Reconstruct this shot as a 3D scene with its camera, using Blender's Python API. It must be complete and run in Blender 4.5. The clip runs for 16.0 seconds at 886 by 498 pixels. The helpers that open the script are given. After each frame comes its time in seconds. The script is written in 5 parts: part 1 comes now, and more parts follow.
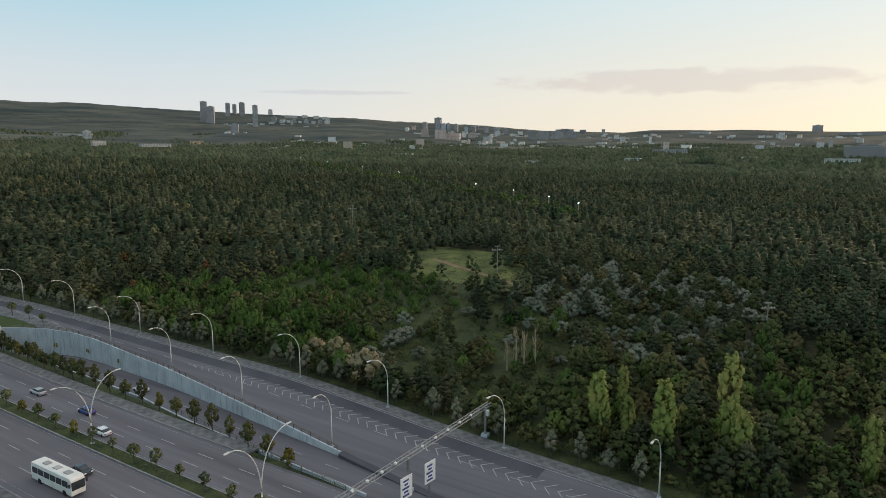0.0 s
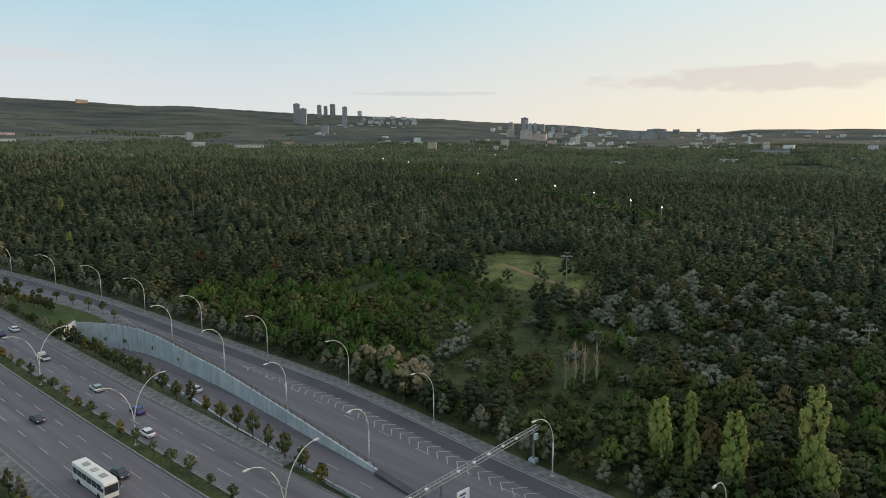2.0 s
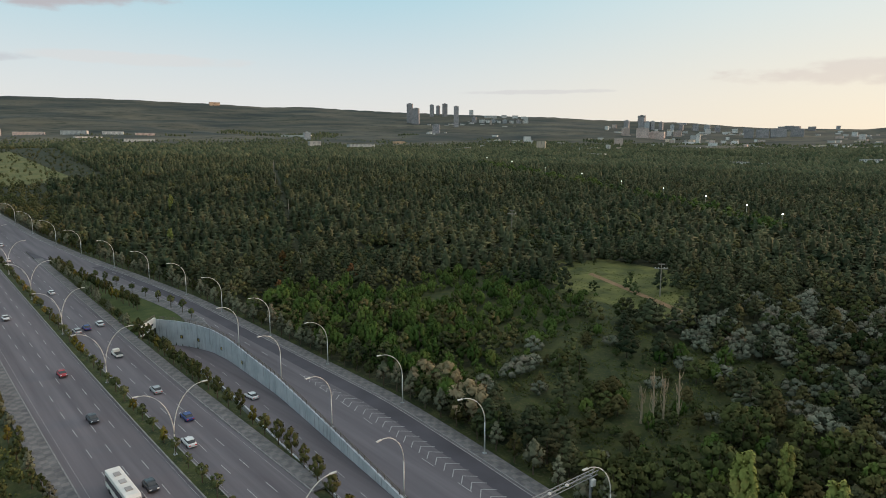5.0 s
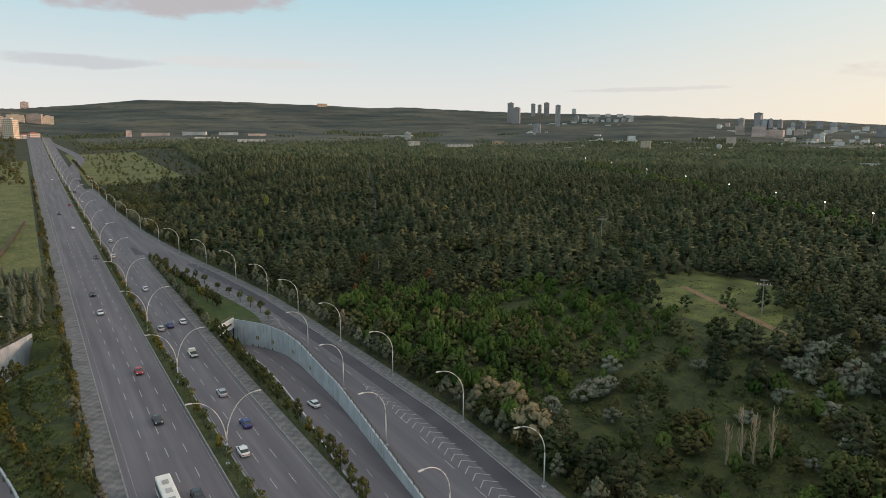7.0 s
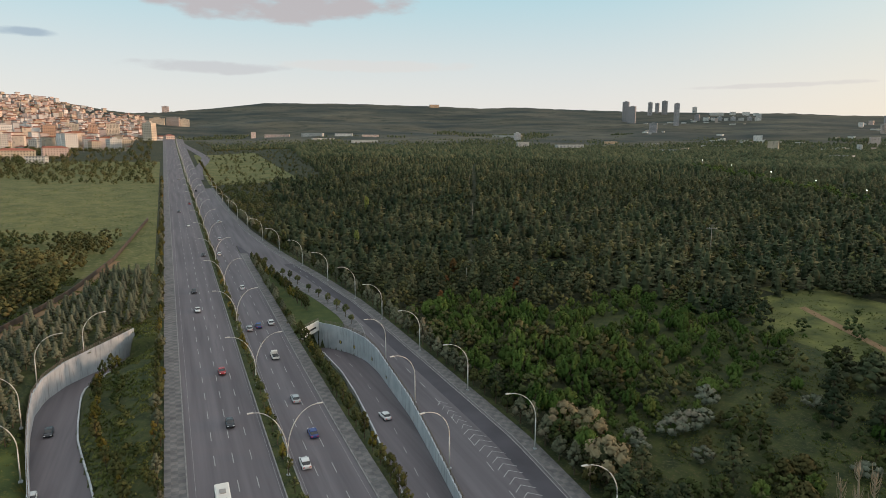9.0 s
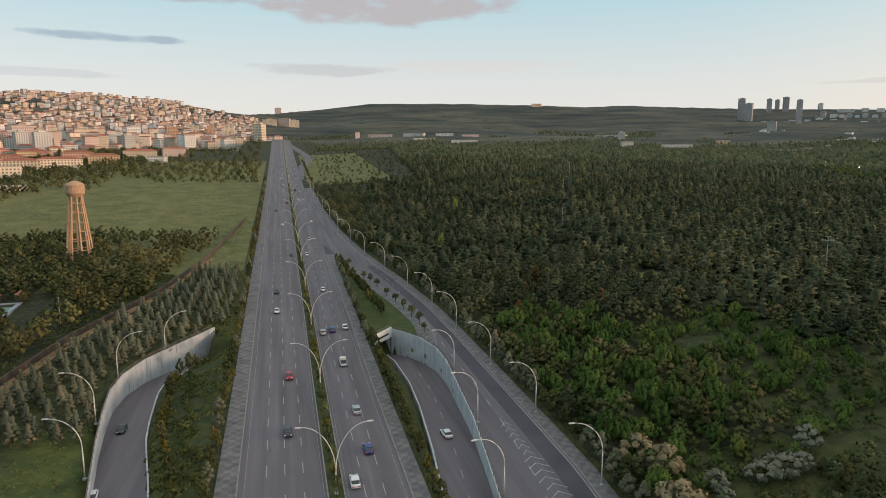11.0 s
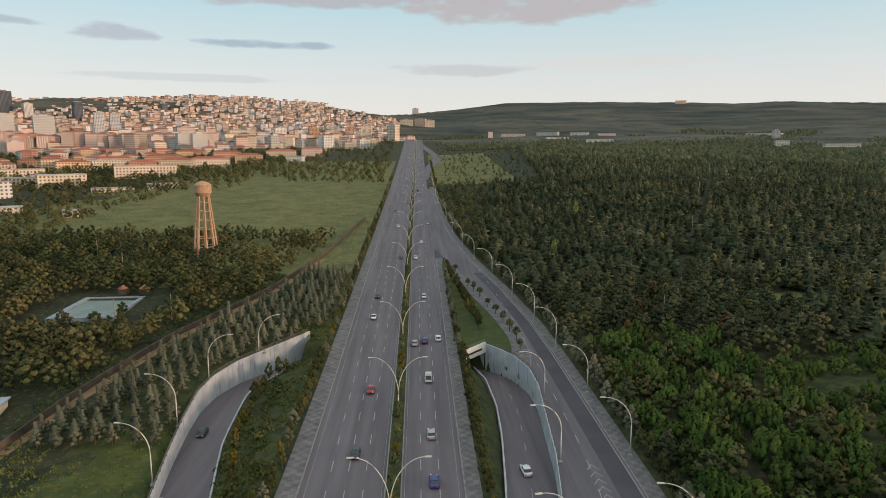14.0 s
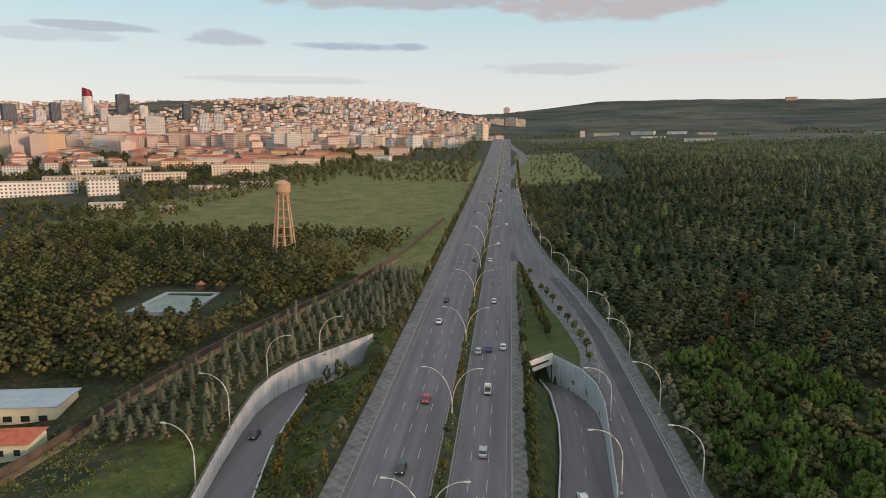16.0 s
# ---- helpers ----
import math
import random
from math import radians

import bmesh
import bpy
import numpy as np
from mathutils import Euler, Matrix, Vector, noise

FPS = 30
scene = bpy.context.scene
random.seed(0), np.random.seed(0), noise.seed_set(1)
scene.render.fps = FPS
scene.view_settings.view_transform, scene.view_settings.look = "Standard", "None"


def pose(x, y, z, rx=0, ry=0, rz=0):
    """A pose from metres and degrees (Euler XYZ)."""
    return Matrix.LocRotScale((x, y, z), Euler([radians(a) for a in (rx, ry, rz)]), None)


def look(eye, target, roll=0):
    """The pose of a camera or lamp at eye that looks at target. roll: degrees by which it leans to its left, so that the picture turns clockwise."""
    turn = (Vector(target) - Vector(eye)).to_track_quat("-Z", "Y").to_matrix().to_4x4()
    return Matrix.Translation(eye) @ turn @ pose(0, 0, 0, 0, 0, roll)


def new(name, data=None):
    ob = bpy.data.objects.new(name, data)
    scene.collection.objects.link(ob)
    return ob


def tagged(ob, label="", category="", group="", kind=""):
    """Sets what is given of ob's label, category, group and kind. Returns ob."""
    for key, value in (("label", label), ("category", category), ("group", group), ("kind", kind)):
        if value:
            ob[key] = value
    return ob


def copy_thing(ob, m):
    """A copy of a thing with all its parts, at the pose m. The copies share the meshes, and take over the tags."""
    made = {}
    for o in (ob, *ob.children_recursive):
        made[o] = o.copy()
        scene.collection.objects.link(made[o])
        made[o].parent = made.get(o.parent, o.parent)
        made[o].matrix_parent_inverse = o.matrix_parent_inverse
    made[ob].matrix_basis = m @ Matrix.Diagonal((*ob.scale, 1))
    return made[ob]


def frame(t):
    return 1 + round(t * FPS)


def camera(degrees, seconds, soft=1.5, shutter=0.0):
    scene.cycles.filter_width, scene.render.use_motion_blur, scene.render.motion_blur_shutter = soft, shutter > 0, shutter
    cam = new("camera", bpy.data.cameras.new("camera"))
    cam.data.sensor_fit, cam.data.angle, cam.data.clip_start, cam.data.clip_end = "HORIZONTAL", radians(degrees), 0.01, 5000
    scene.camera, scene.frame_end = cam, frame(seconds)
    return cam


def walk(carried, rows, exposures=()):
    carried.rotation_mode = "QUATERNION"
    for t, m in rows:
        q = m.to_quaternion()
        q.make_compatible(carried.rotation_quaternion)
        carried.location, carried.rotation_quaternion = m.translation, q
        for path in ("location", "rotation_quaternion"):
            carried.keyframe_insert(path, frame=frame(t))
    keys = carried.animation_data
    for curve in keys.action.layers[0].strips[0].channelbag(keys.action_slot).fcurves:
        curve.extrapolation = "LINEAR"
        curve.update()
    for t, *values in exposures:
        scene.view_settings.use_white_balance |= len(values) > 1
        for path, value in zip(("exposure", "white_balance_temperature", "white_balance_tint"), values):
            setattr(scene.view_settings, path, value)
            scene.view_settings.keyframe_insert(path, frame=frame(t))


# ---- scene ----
cam = camera(68.71, 16.0, soft=0.9)
PATH = [
    (0.0, pose(-38.97, -1.41, 54.85, 81.39, 0, -58.91)),
    (1.0, pose(-33.19, -2.26, 54.85, 81.46, 0, -55.20)),
    (2.0, pose(-27.99, -2.82, 55.17, 81.43, 0, -51.32)),
    (3.0, pose(-22.05, -2.78, 55.17, 81.42, 0, -48.41)),
    (3.5, pose(-19.13, -2.67, 55.30, 81.41, 0, -46.94)),
    (4.0, pose(-16.49, -2.69, 55.44, 81.38, 0, -45.23)),
    (6.5, pose(-2.67, -0.65, 56.75, 81.29, 0, -35.03)),
    (7.0, pose(0.00, -0.00, 57.06, 81.28, 0, -32.63)),
    (9.0, pose(10.19, 3.38, 58.37, 81.29, 0, -22.92)),
    (11.5, pose(22.26, 10.33, 59.83, 81.25, 0, -11.97)),
    (12.5, pose(26.59, 13.78, 60.10, 81.29, 0, -8.09)),
    (14.0, pose(32.55, 19.89, 60.97, 81.16, 0, -2.17)),
    (16.0, pose(39.47, 28.42, 60.89, 81.12, 0, 5.83)),
]
walk(cam, PATH, [(0.0, -0.12, 6050, 8), (3.0, -0.12, 6100, 8), (7.0, -0.08, 6400, 10), (12.0, -0.09, 6480, 10), (16.0, -0.09, 6480, 10)])

# ---------- world, sun ----------
SUN_AZ, SUN_EL = 116.0, 7.0
world = bpy.data.worlds.new("sky")
scene.world = world
world.use_nodes = True
wn, wl = world.node_tree.nodes, world.node_tree.links


def wmath(op, a, b=None, c=None):
    m = wn.new("ShaderNodeMath")
    m.operation = op
    for i, s in enumerate((a, b, c)):
        if s is None:
            continue
        if isinstance(s, (int, float)):
            m.inputs[i].default_value = s
        else:
            wl.new(s, m.inputs[i])
    return m.outputs[0]


def wramp(fac, lo, hi):
    r = wn.new("ShaderNodeMapRange")
    r.interpolation_type = "SMOOTHSTEP"
    r.inputs[1].default_value, r.inputs[2].default_value = lo, hi
    wl.new(fac, r.inputs[0])
    return r.outputs[0]


def wmix(fac, a, b):
    m = wn.new("ShaderNodeMixRGB")
    for i, s in enumerate((fac, a, b)):
        if isinstance(s, tuple):
            m.inputs[i].default_value = (*s, 1)
        elif isinstance(s, (int, float)):
            m.inputs[i].default_value = s
        else:
            wl.new(s, m.inputs[i])
    return m.outputs[0]


sky = wn.new("ShaderNodeTexSky")
sky.sky_type = "NISHITA"
sky.sun_disc = False
sky.sun_elevation, sky.sun_rotation = radians(SUN_EL), radians(SUN_AZ)
sky.air_density, sky.dust_density, sky.ozone_density = 1.0, 0.6, 2.0
nish = wn.new("ShaderNodeVectorMath")
nish.operation = "SCALE"
nish.inputs["Scale"].default_value = 0.03
wl.new(sky.outputs[0], nish.inputs[0])
coords = wn.new("ShaderNodeTexCoord")
sep = wn.new("ShaderNodeSeparateXYZ")
wl.new(coords.outputs["Generated"], sep.inputs[0])
elev = wmath("MULTIPLY", wmath("ARCSINE", sep.outputs[2]), 57.2958)
azim = wmath("MULTIPLY", wmath("ARCTAN2", sep.outputs[0], sep.outputs[1]), 57.2958)
toward = wmath("COSINE", wmath("RADIANS", wmath("SUBTRACT", azim, SUN_AZ)))
warm = wramp(toward, 0.1, 0.97)
low = wmix(warm, (0.84, 0.80, 0.77), (1.0, 0.83, 0.64))
mid = wmix(warm, (0.42, 0.70, 0.78), (0.79, 0.87, 0.83))
high = wmix(wramp(elev, 22, 55), mid, (1.0, 0.98, 0.95))
clear = wmix(wramp(elev, 2, 17), low, high)
cn = wn.new("ShaderNodeTexNoise")
cn.inputs["Scale"].default_value, cn.inputs["Detail"].default_value = 16.0, 7
stretch = wn.new("ShaderNodeMapping")
stretch.inputs["Scale"].default_value = (1, 1, 3.0)
wl.new(coords.outputs["Generated"], stretch.inputs[0])
wl.new(stretch.outputs[0], cn.inputs["Vector"])
wob = wmath("MULTIPLY", wmath("SUBTRACT", cn.outputs["Fac"], 0.5), 3.4)
tint = clear
for a0, e0, wa, we, colour, amount in (
        (-9, 12.5, 18, 1.1, (0.50, 0.47, 0.49), 0.85), (9, 12.0, 10.5, 1.7, (0.55, 0.49, 0.49), 0.95), (78, 5.6, 14, 1.0, (0.70, 0.55, 0.50), 0.5),
        (-33, 9.0, 5, 0.35, (0.42, 0.45, 0.52), 0.75), (-24, 8.8, 3.2, 0.7, (0.48, 0.48, 0.55), 0.8), (-13, 8.4, 5.5, 0.4, (0.38, 0.46, 0.55), 0.85),
        (3, 6.6, 7, 0.5, (0.60, 0.58, 0.60), 0.7), (-20, 5.6, 8, 0.3, (0.60, 0.60, 0.63), 0.55), (17, 7.0, 8, 0.5, (0.80, 0.72, 0.68), 0.45), (-37, 8.2, 6, 0.5, (0.52, 0.54, 0.6), 0.6), (50, 4.9, 6, 0.22, (0.62, 0.56, 0.58), 0.4)):
    da = wmath("POWER", wmath("ABSOLUTE", wmath("DIVIDE", wmath("SUBTRACT", azim, float(a0)), float(wa))), 2.0)
    de = wmath("POWER", wmath("ABSOLUTE", wmath("DIVIDE", wmath("SUBTRACT", elev, float(e0)), float(we))), 2.0)
    d = wmath("ADD", wmath("ADD", da, de), wob)
    m = wmath("MULTIPLY", wmath("SUBTRACT", 1.0, wramp(d, 0.35, 1.25)), amount)
    tint = wmix(m, tint, colour)
addn = wn.new("ShaderNodeVectorMath")
addn.operation = "ADD"
wl.new(nish.outputs[0], addn.inputs[0])
wl.new(tint, addn.inputs[1])
wl.new(addn.outputs[0], wn["Background"].inputs[0])
wn["Background"].inputs[1].default_value = 0.93
sun_data = bpy.data.lights.new("sun", "SUN")
sun_data.energy, sun_data.angle, sun_data.color = 3.3, radians(11), (1.0, 0.64, 0.42)
sun = new("sun", sun_data)
sun.matrix_world = look((0, 0, 0), (-math.sin(radians(SUN_AZ)), -math.cos(radians(SUN_AZ)), -math.tan(radians(SUN_EL))))


# ---------- materials ----------
def mat(name, a, b, scale=1.0, rough=0.85, metal=0.0, bump=0.0, fine=8.0, vary=0.0, island=0.0, spec=0.3, c=None, stretch=1.0, tone=0.0):
    """Noise-mixed surface: colours a and b, an optional stain colour c, value change per object or per loose piece."""
    m = bpy.data.materials.new(name)
    m.use_nodes = True
    n, l = m.node_tree.nodes, m.node_tree.links
    p = n["Principled BSDF"]
    p.inputs["Roughness"].default_value, p.inputs["Metallic"].default_value = rough, metal
    p.inputs["Specular IOR Level"].default_value = spec
    geo = n.new("ShaderNodeNewGeometry")
    no = n.new("ShaderNodeTexNoise")
    no.inputs["Scale"].default_value, no.inputs["Detail"].default_value = scale, 6
    l.new(geo.outputs["Position"], no.inputs["Vector"])
    ra = n.new("ShaderNodeValToRGB")
    ra.color_ramp.elements[0].position, ra.color_ramp.elements[1].position = 0.32, 0.68
    ra.color_ramp.elements[0].color, ra.color_ramp.elements[1].color = (*a, 1), (*b, 1)
    l.new(no.outputs["Fac"], ra.inputs["Fac"])
    out = ra.outputs[0]
    f2 = n.new("ShaderNodeTexNoise")
    f2.inputs["Scale"].default_value, f2.inputs["Detail"].default_value = scale * fine, 4
    f2.inputs["Roughness"].default_value = 0.7
    if stretch != 1.0:
        mp = n.new("ShaderNodeMapping")
        mp.inputs["Scale"].default_value = (1, 1, stretch)
        l.new(geo.outputs["Position"], mp.inputs[0])
        l.new(mp.outputs[0], f2.inputs["Vector"])
    else:
        l.new(geo.outputs["Position"], f2.inputs["Vector"])
    if c:
        mr = n.new("ShaderNodeMapRange")
        mr.inputs[1].default_value, mr.inputs[2].default_value = 0.52, 0.68
        l.new(f2.outputs["Fac"], mr.inputs[0])
        mx = n.new("ShaderNodeMixRGB")
        mx.inputs[2].default_value = (*c, 1)
        l.new(mr.outputs[0], mx.inputs[0])
        l.new(out, mx.inputs[1])
        out = mx.outputs[0]
    if vary or island or tone:
        hs = n.new("ShaderNodeHueSaturation")
        src = n.new("ShaderNodeObjectInfo").outputs["Random"] if vary else geo.outputs["Random Per Island"]
        if tone:
            src = n.new("ShaderNodeAttribute")
            src.attribute_name = "tone"
            src = src.outputs["Fac"]
        k = vary or island or tone
        mr = n.new("ShaderNodeMapRange")
        mr.inputs[3].default_value, mr.inputs[4].default_value = 1 - k, 1 + k
        l.new(src, mr.inputs[0])
        l.new(mr.outputs[0], hs.inputs["Value"])
        h2 = n.new("ShaderNodeMath")
        h2.operation = "MULTIPLY_ADD"
        h2.inputs[1].default_value, h2.inputs[2].default_value = -0.06 * k, 0.5 + 0.03 * k
        l.new(src, h2.inputs[0])
        l.new(h2.outputs[0], hs.inputs["Hue"])
        l.new(out, hs.inputs["Color"])
        out = hs.outputs[0]
    l.new(out, p.inputs["Base Color"])
    if bump:
        bp = n.new("ShaderNodeBump")
        bp.inputs["Strength"].default_value, bp.inputs["Distance"].default_value = bump, 0.05
        l.new(f2.outputs["Fac"], bp.inputs["Height"])
        l.new(bp.outputs[0], p.inputs["Normal"])
    return m


def leafy(name, a, b, vary=0.25, tone=False):
    """Foliage: value and hue change from tree to tree, by object or by the tone kept with each tree of a joined wood."""
    c = (min(1, b[0] * 1.1), b[1] * 0.92, b[2] * 0.95)
    return mat(name, a, b, 0.03, 0.75, 0, 0, 5.0, 0 if tone else vary, 0, 0.05, c=c, tone=vary if tone else 0.0)


def glow(name, colour, power):
    m = bpy.data.materials.new(name)
    m.use_nodes = True
    p = m.node_tree.nodes["Principled BSDF"]
    p.inputs["Base Color"].default_value = (*colour, 1)
    p.inputs["Emission Color"].default_value = (*colour, 1)
    p.inputs["Emission Strength"].default_value = power
    return m


ASPHALT = mat("asphalt", (0.102, 0.092, 0.102), (0.16, 0.145, 0.158), 1.0, 0.85, bump=0.1, fine=2.2, c=(0.126, 0.115, 0.125))
_n, _l = ASPHALT.node_tree.nodes, ASPHALT.node_tree.links
_m = _n.new("ShaderNodeMapping")  # wear drawn out along the lanes
_m.inputs["Scale"].default_value = (0.42, 0.016, 0.2)
_l.new(_n.new("ShaderNodeNewGeometry").outputs["Position"], _m.inputs[0])
for _k in [q for q in _n if q.type == "TEX_NOISE"]:
    _l.new(_m.outputs[0], _k.inputs["Vector"])

ASPHALT_DARK = mat("dark_asphalt", (0.06, 0.056, 0.066), (0.085, 0.08, 0.093), 0.1, 0.85, bump=0.1, fine=60)
PAINT = mat("road_paint", (0.24, 0.24, 0.24), (0.4, 0.4, 0.39), 1.5, 0.7)
PAVING = mat("paving_stone", (0.10, 0.10, 0.105), (0.19, 0.185, 0.185), 0.45, 0.9, bump=0.3, c=(0.15, 0.14, 0.13), fine=5)
_n, _l = PAVING.node_tree.nodes, PAVING.node_tree.links
_k = _n.new("ShaderNodeTexChecker")
_k.inputs["Scale"].default_value = 0.8
_k.inputs[1].default_value, _k.inputs[2].default_value = (0.84, 0.84, 0.86, 1), (1.08, 1.06, 1.04, 1)  # checker of two slab colours
_m = _n.new("ShaderNodeMapping")
_m.inputs["Scale"].default_value = (1, 1, 0)
_l.new(_n.new("ShaderNodeNewGeometry").outputs["Position"], _m.inputs[0])
_l.new(_m.outputs[0], _k.inputs[0])
_m = _n.new("ShaderNodeMixRGB")
_m.blend_type, _m.inputs[0].default_value = "MULTIPLY", 1.0
_l.new(_n["Principled BSDF"].inputs["Base Color"].links[0].from_socket, _m.inputs[1])
_l.new(_k.outputs[0], _m.inputs[2])
_l.new(_m.outputs[0], _n["Principled BSDF"].inputs["Base Color"])
KERB = mat("kerb_stone", (0.17, 0.17, 0.17), (0.27, 0.265, 0.26), 0.8, 0.85)
CONCRETE = mat("concrete", (0.36, 0.39, 0.42), (0.5, 0.52, 0.54), 0.25, 0.85, bump=0.2, c=(0.26, 0.27, 0.28), fine=5, stretch=0.12)
GRASS = mat("grass", (0.014, 0.026, 0.008), (0.056, 0.066, 0.018), 0.3, 0.95, bump=1.0, fine=5, c=(0.085, 0.075, 0.034))
LAWN = mat("mown_lawn", (0.036, 0.056, 0.014), (0.066, 0.082, 0.022), 0.3, 0.95, bump=0.8, fine=12)
FLOWERLAWN = mat("flowering_lawn", (0.028, 0.045, 0.012), (0.075, 0.092, 0.02), 0.14, 0.95, bump=1.0, fine=5, c=(0.11, 0.1, 0.022))
GLADE = mat("glade_grass", (0.036, 0.05, 0.014), (0.16, 0.162, 0.048), 0.13, 0.95, bump=1.0, fine=7, c=(0.1, 0.105, 0.034))
MEADOW = mat("meadow_grass", (0.064, 0.08, 0.021), (0.145, 0.14, 0.045), 0.07, 0.95, bump=1.0, fine=8, c=(0.2, 0.175, 0.078))
# floor colour kept extra dark: deep shade between the trees is put into it
FLOOR = mat("shade_darkened_forest_floor", (0.012, 0.02, 0.007), (0.035, 0.037, 0.014), 0.06, 0.95, bump=0.8, fine=10, c=(0.09, 0.08, 0.035))
HILL = mat("hill_scrub", (0.010, 0.021, 0.021), (0.1, 0.092, 0.062), 1.0, 0.95, fine=5, c=(0.009, 0.019, 0.014))
_n, _l = HILL.node_tree.nodes, HILL.node_tree.links
_m = _n.new("ShaderNodeMapping")  # bands of scrub and grass that follow the contours
_m.inputs["Scale"].default_value = (0.0034, 0.0034, 0.05)
_l.new(_n.new("ShaderNodeNewGeometry").outputs["Position"], _m.inputs[0])
for _k in [q for q in _n if q.type == "TEX_NOISE"]:
    _l.new(_m.outputs[0], _k.inputs["Vector"])
DIRT = mat("earth_track", (0.17, 0.11, 0.06), (0.26, 0.165, 0.09), 0.3, 0.95, bump=0.4)
STEEL = mat("galvanised_steel", (0.24, 0.24, 0.24), (0.34, 0.34, 0.34), 2, 0.45, 0.6)
POLE = mat("painted_pole", (0.5, 0.49, 0.46), (0.62, 0.6, 0.56), 2, 0.5, 0.1)
RUST = mat("rusty_rail", (0.12, 0.1, 0.085), (0.2, 0.17, 0.14), 3, 0.8, 0.2)
BARK = mat("bark", (0.06, 0.045, 0.03), (0.12, 0.09, 0.06), 4, 0.95, bump=0.5)
PALEBARK = mat("pale_bark", (0.25, 0.2, 0.14), (0.36, 0.29, 0.2), 3, 0.95)
WOODPOLE = mat("weathered_pole", (0.22, 0.2, 0.17), (0.32, 0.29, 0.25), 3, 0.9)
PINE = leafy("pine_needles", (0.037, 0.052, 0.027), (0.088, 0.094, 0.047), 0.33)
PINEFAR = leafy("pine_woods", (0.037, 0.055, 0.029), (0.096, 0.102, 0.053), 0.36, True)
BRIGHT = leafy("young_leaves", (0.051, 0.097, 0.021), (0.104, 0.146, 0.036), 0.3)
BRIGHTFAR = leafy("young_leaves_woods", (0.044, 0.082, 0.019), (0.094, 0.126, 0.034), 0.3, True)
DULL = leafy("dull_leaves", (0.038, 0.058, 0.02), (0.088, 0.096, 0.034), 0.38)
SILVER = leafy("silvery_leaves", (0.135, 0.15, 0.105), (0.23, 0.24, 0.18), 0.25)
YOUNGL = leafy("young_street_tree_leaves", (0.068, 0.084, 0.034), (0.125, 0.135, 0.058), 0.3)
STREETL = leafy("street_tree_leaves", (0.11, 0.12, 0.075), (0.19, 0.19, 0.125), 0.3)
POPLARL = leafy("poplar_leaves", (0.14, 0.18, 0.045), (0.24, 0.25, 0.075), 0.2)
TAN = leafy("tan_blossom", (0.25, 0.21, 0.12), (0.36, 0.3, 0.19), 0.2)
GOLD = leafy("golden_leaves", (0.085, 0.085, 0.018), (0.18, 0.14, 0.03), 0.4)
RUSTL = leafy("reddish_leaves", (0.13, 0.065, 0.025), (0.17, 0.09, 0.035), 0.3)
BLUE = leafy("spruce_needles", (0.1, 0.118, 0.08), (0.16, 0.166, 0.112), 0.25)


# ---------- mesh helpers ----------
def mesh(name, verts, faces, material, smooth=False):
    me = bpy.data.meshes.new(name)
    me.from_pydata([tuple(v) for v in verts], [], faces)
    for k in (material if isinstance(material, (list, tuple)) else [material]):
        me.materials.append(k)
    if smooth:
        me.shade_smooth()
    return me


def thing(name, label, category, group="", kind="", at=(0, 0, 0), turn=0.0):
    e = new(name)
    e.matrix_world = pose(*at, 0, 0, turn)
    return tagged(e, label, category, group, kind)


def child(name, me, parent, label=""):
    ob = new(name, me)
    ob.parent = parent
    return tagged(ob, label) if label else ob


class Build:
    """Collects boxes, tubes and faces into one mesh."""

    def __init__(self):
        self.v, self.f = [], []

    def quad(self, a, b, c, d):
        k = len(self.v)
        self.v += [a, b, c, d]
        self.f.append((k, k + 1, k + 2, k + 3))

    def box(self, x0, x1, y0, y1, z0, z1, m=None):
        k = len(self.v)
        pts = [(x0, y0, z0), (x1, y0, z0), (x1, y1, z0), (x0, y1, z0), (x0, y0, z1), (x1, y0, z1), (x1, y1, z1), (x0, y1, z1)]
        self.v += [tuple(m @ Vector(p)) for p in pts] if m else pts
        self.f += [tuple(k + i for i in q) for q in ((3, 2, 1, 0), (4, 5, 6, 7), (0, 1, 5, 4), (1, 2, 6, 5), (2, 3, 7, 6), (3, 0, 4, 7))]
        return self

    def tube(self, pts, radii, n=8):
        k = len(self.v)
        pts = [Vector(p) for p in pts]
        for i, p in enumerate(pts):
            d = (pts[min(i + 1, len(pts) - 1)] - pts[max(i - 1, 0)]).normalized()
            a = d.orthogonal().normalized()
            if abs(d.z) > 0.99:
                a = Vector((1, 0, 0))
            b = d.cross(a).normalized()
            r = radii[i] if isinstance(radii, (list, tuple)) else radii
            for j in range(n):
                w = 2 * math.pi * j / n
                self.v.append(tuple(p + a * (r * math.cos(w)) + b * (r * math.sin(w))))
        for i in range(len(pts) - 1):
            for j in range(n):
                q = (j + 1) % n
                self.f.append((k + i * n + j, k + i * n + q, k + (i + 1) * n + q, k + (i + 1) * n + j))
        self.f.append(tuple(k + j for j in reversed(range(n))))
        self.f.append(tuple(k + (len(pts) - 1) * n + j for j in range(n)))
        return self

    def mesh(self, name, material, smooth=False):
        return mesh(name, self.v, self.f, material, smooth)


# ---------- ground heights ----------
_ys = np.arange(-5200.0, 5200.0, 2.0)
_sl = 0.015 + 0.035 * np.clip((_ys - 90) / 110, 0, 1) + 0.04 * np.clip((_ys - 350) / 950, 0, 1)
_sl = np.where(_ys > 1320, 0.0, np.where(_ys < -300, 0.0, _sl))
_g = np.cumsum(_sl) * 2.0
_g -= np.interp(165.0, _ys, _g)


def G(y):
    """Height of the main road's surface."""
    return np.interp(y, _ys, _g)


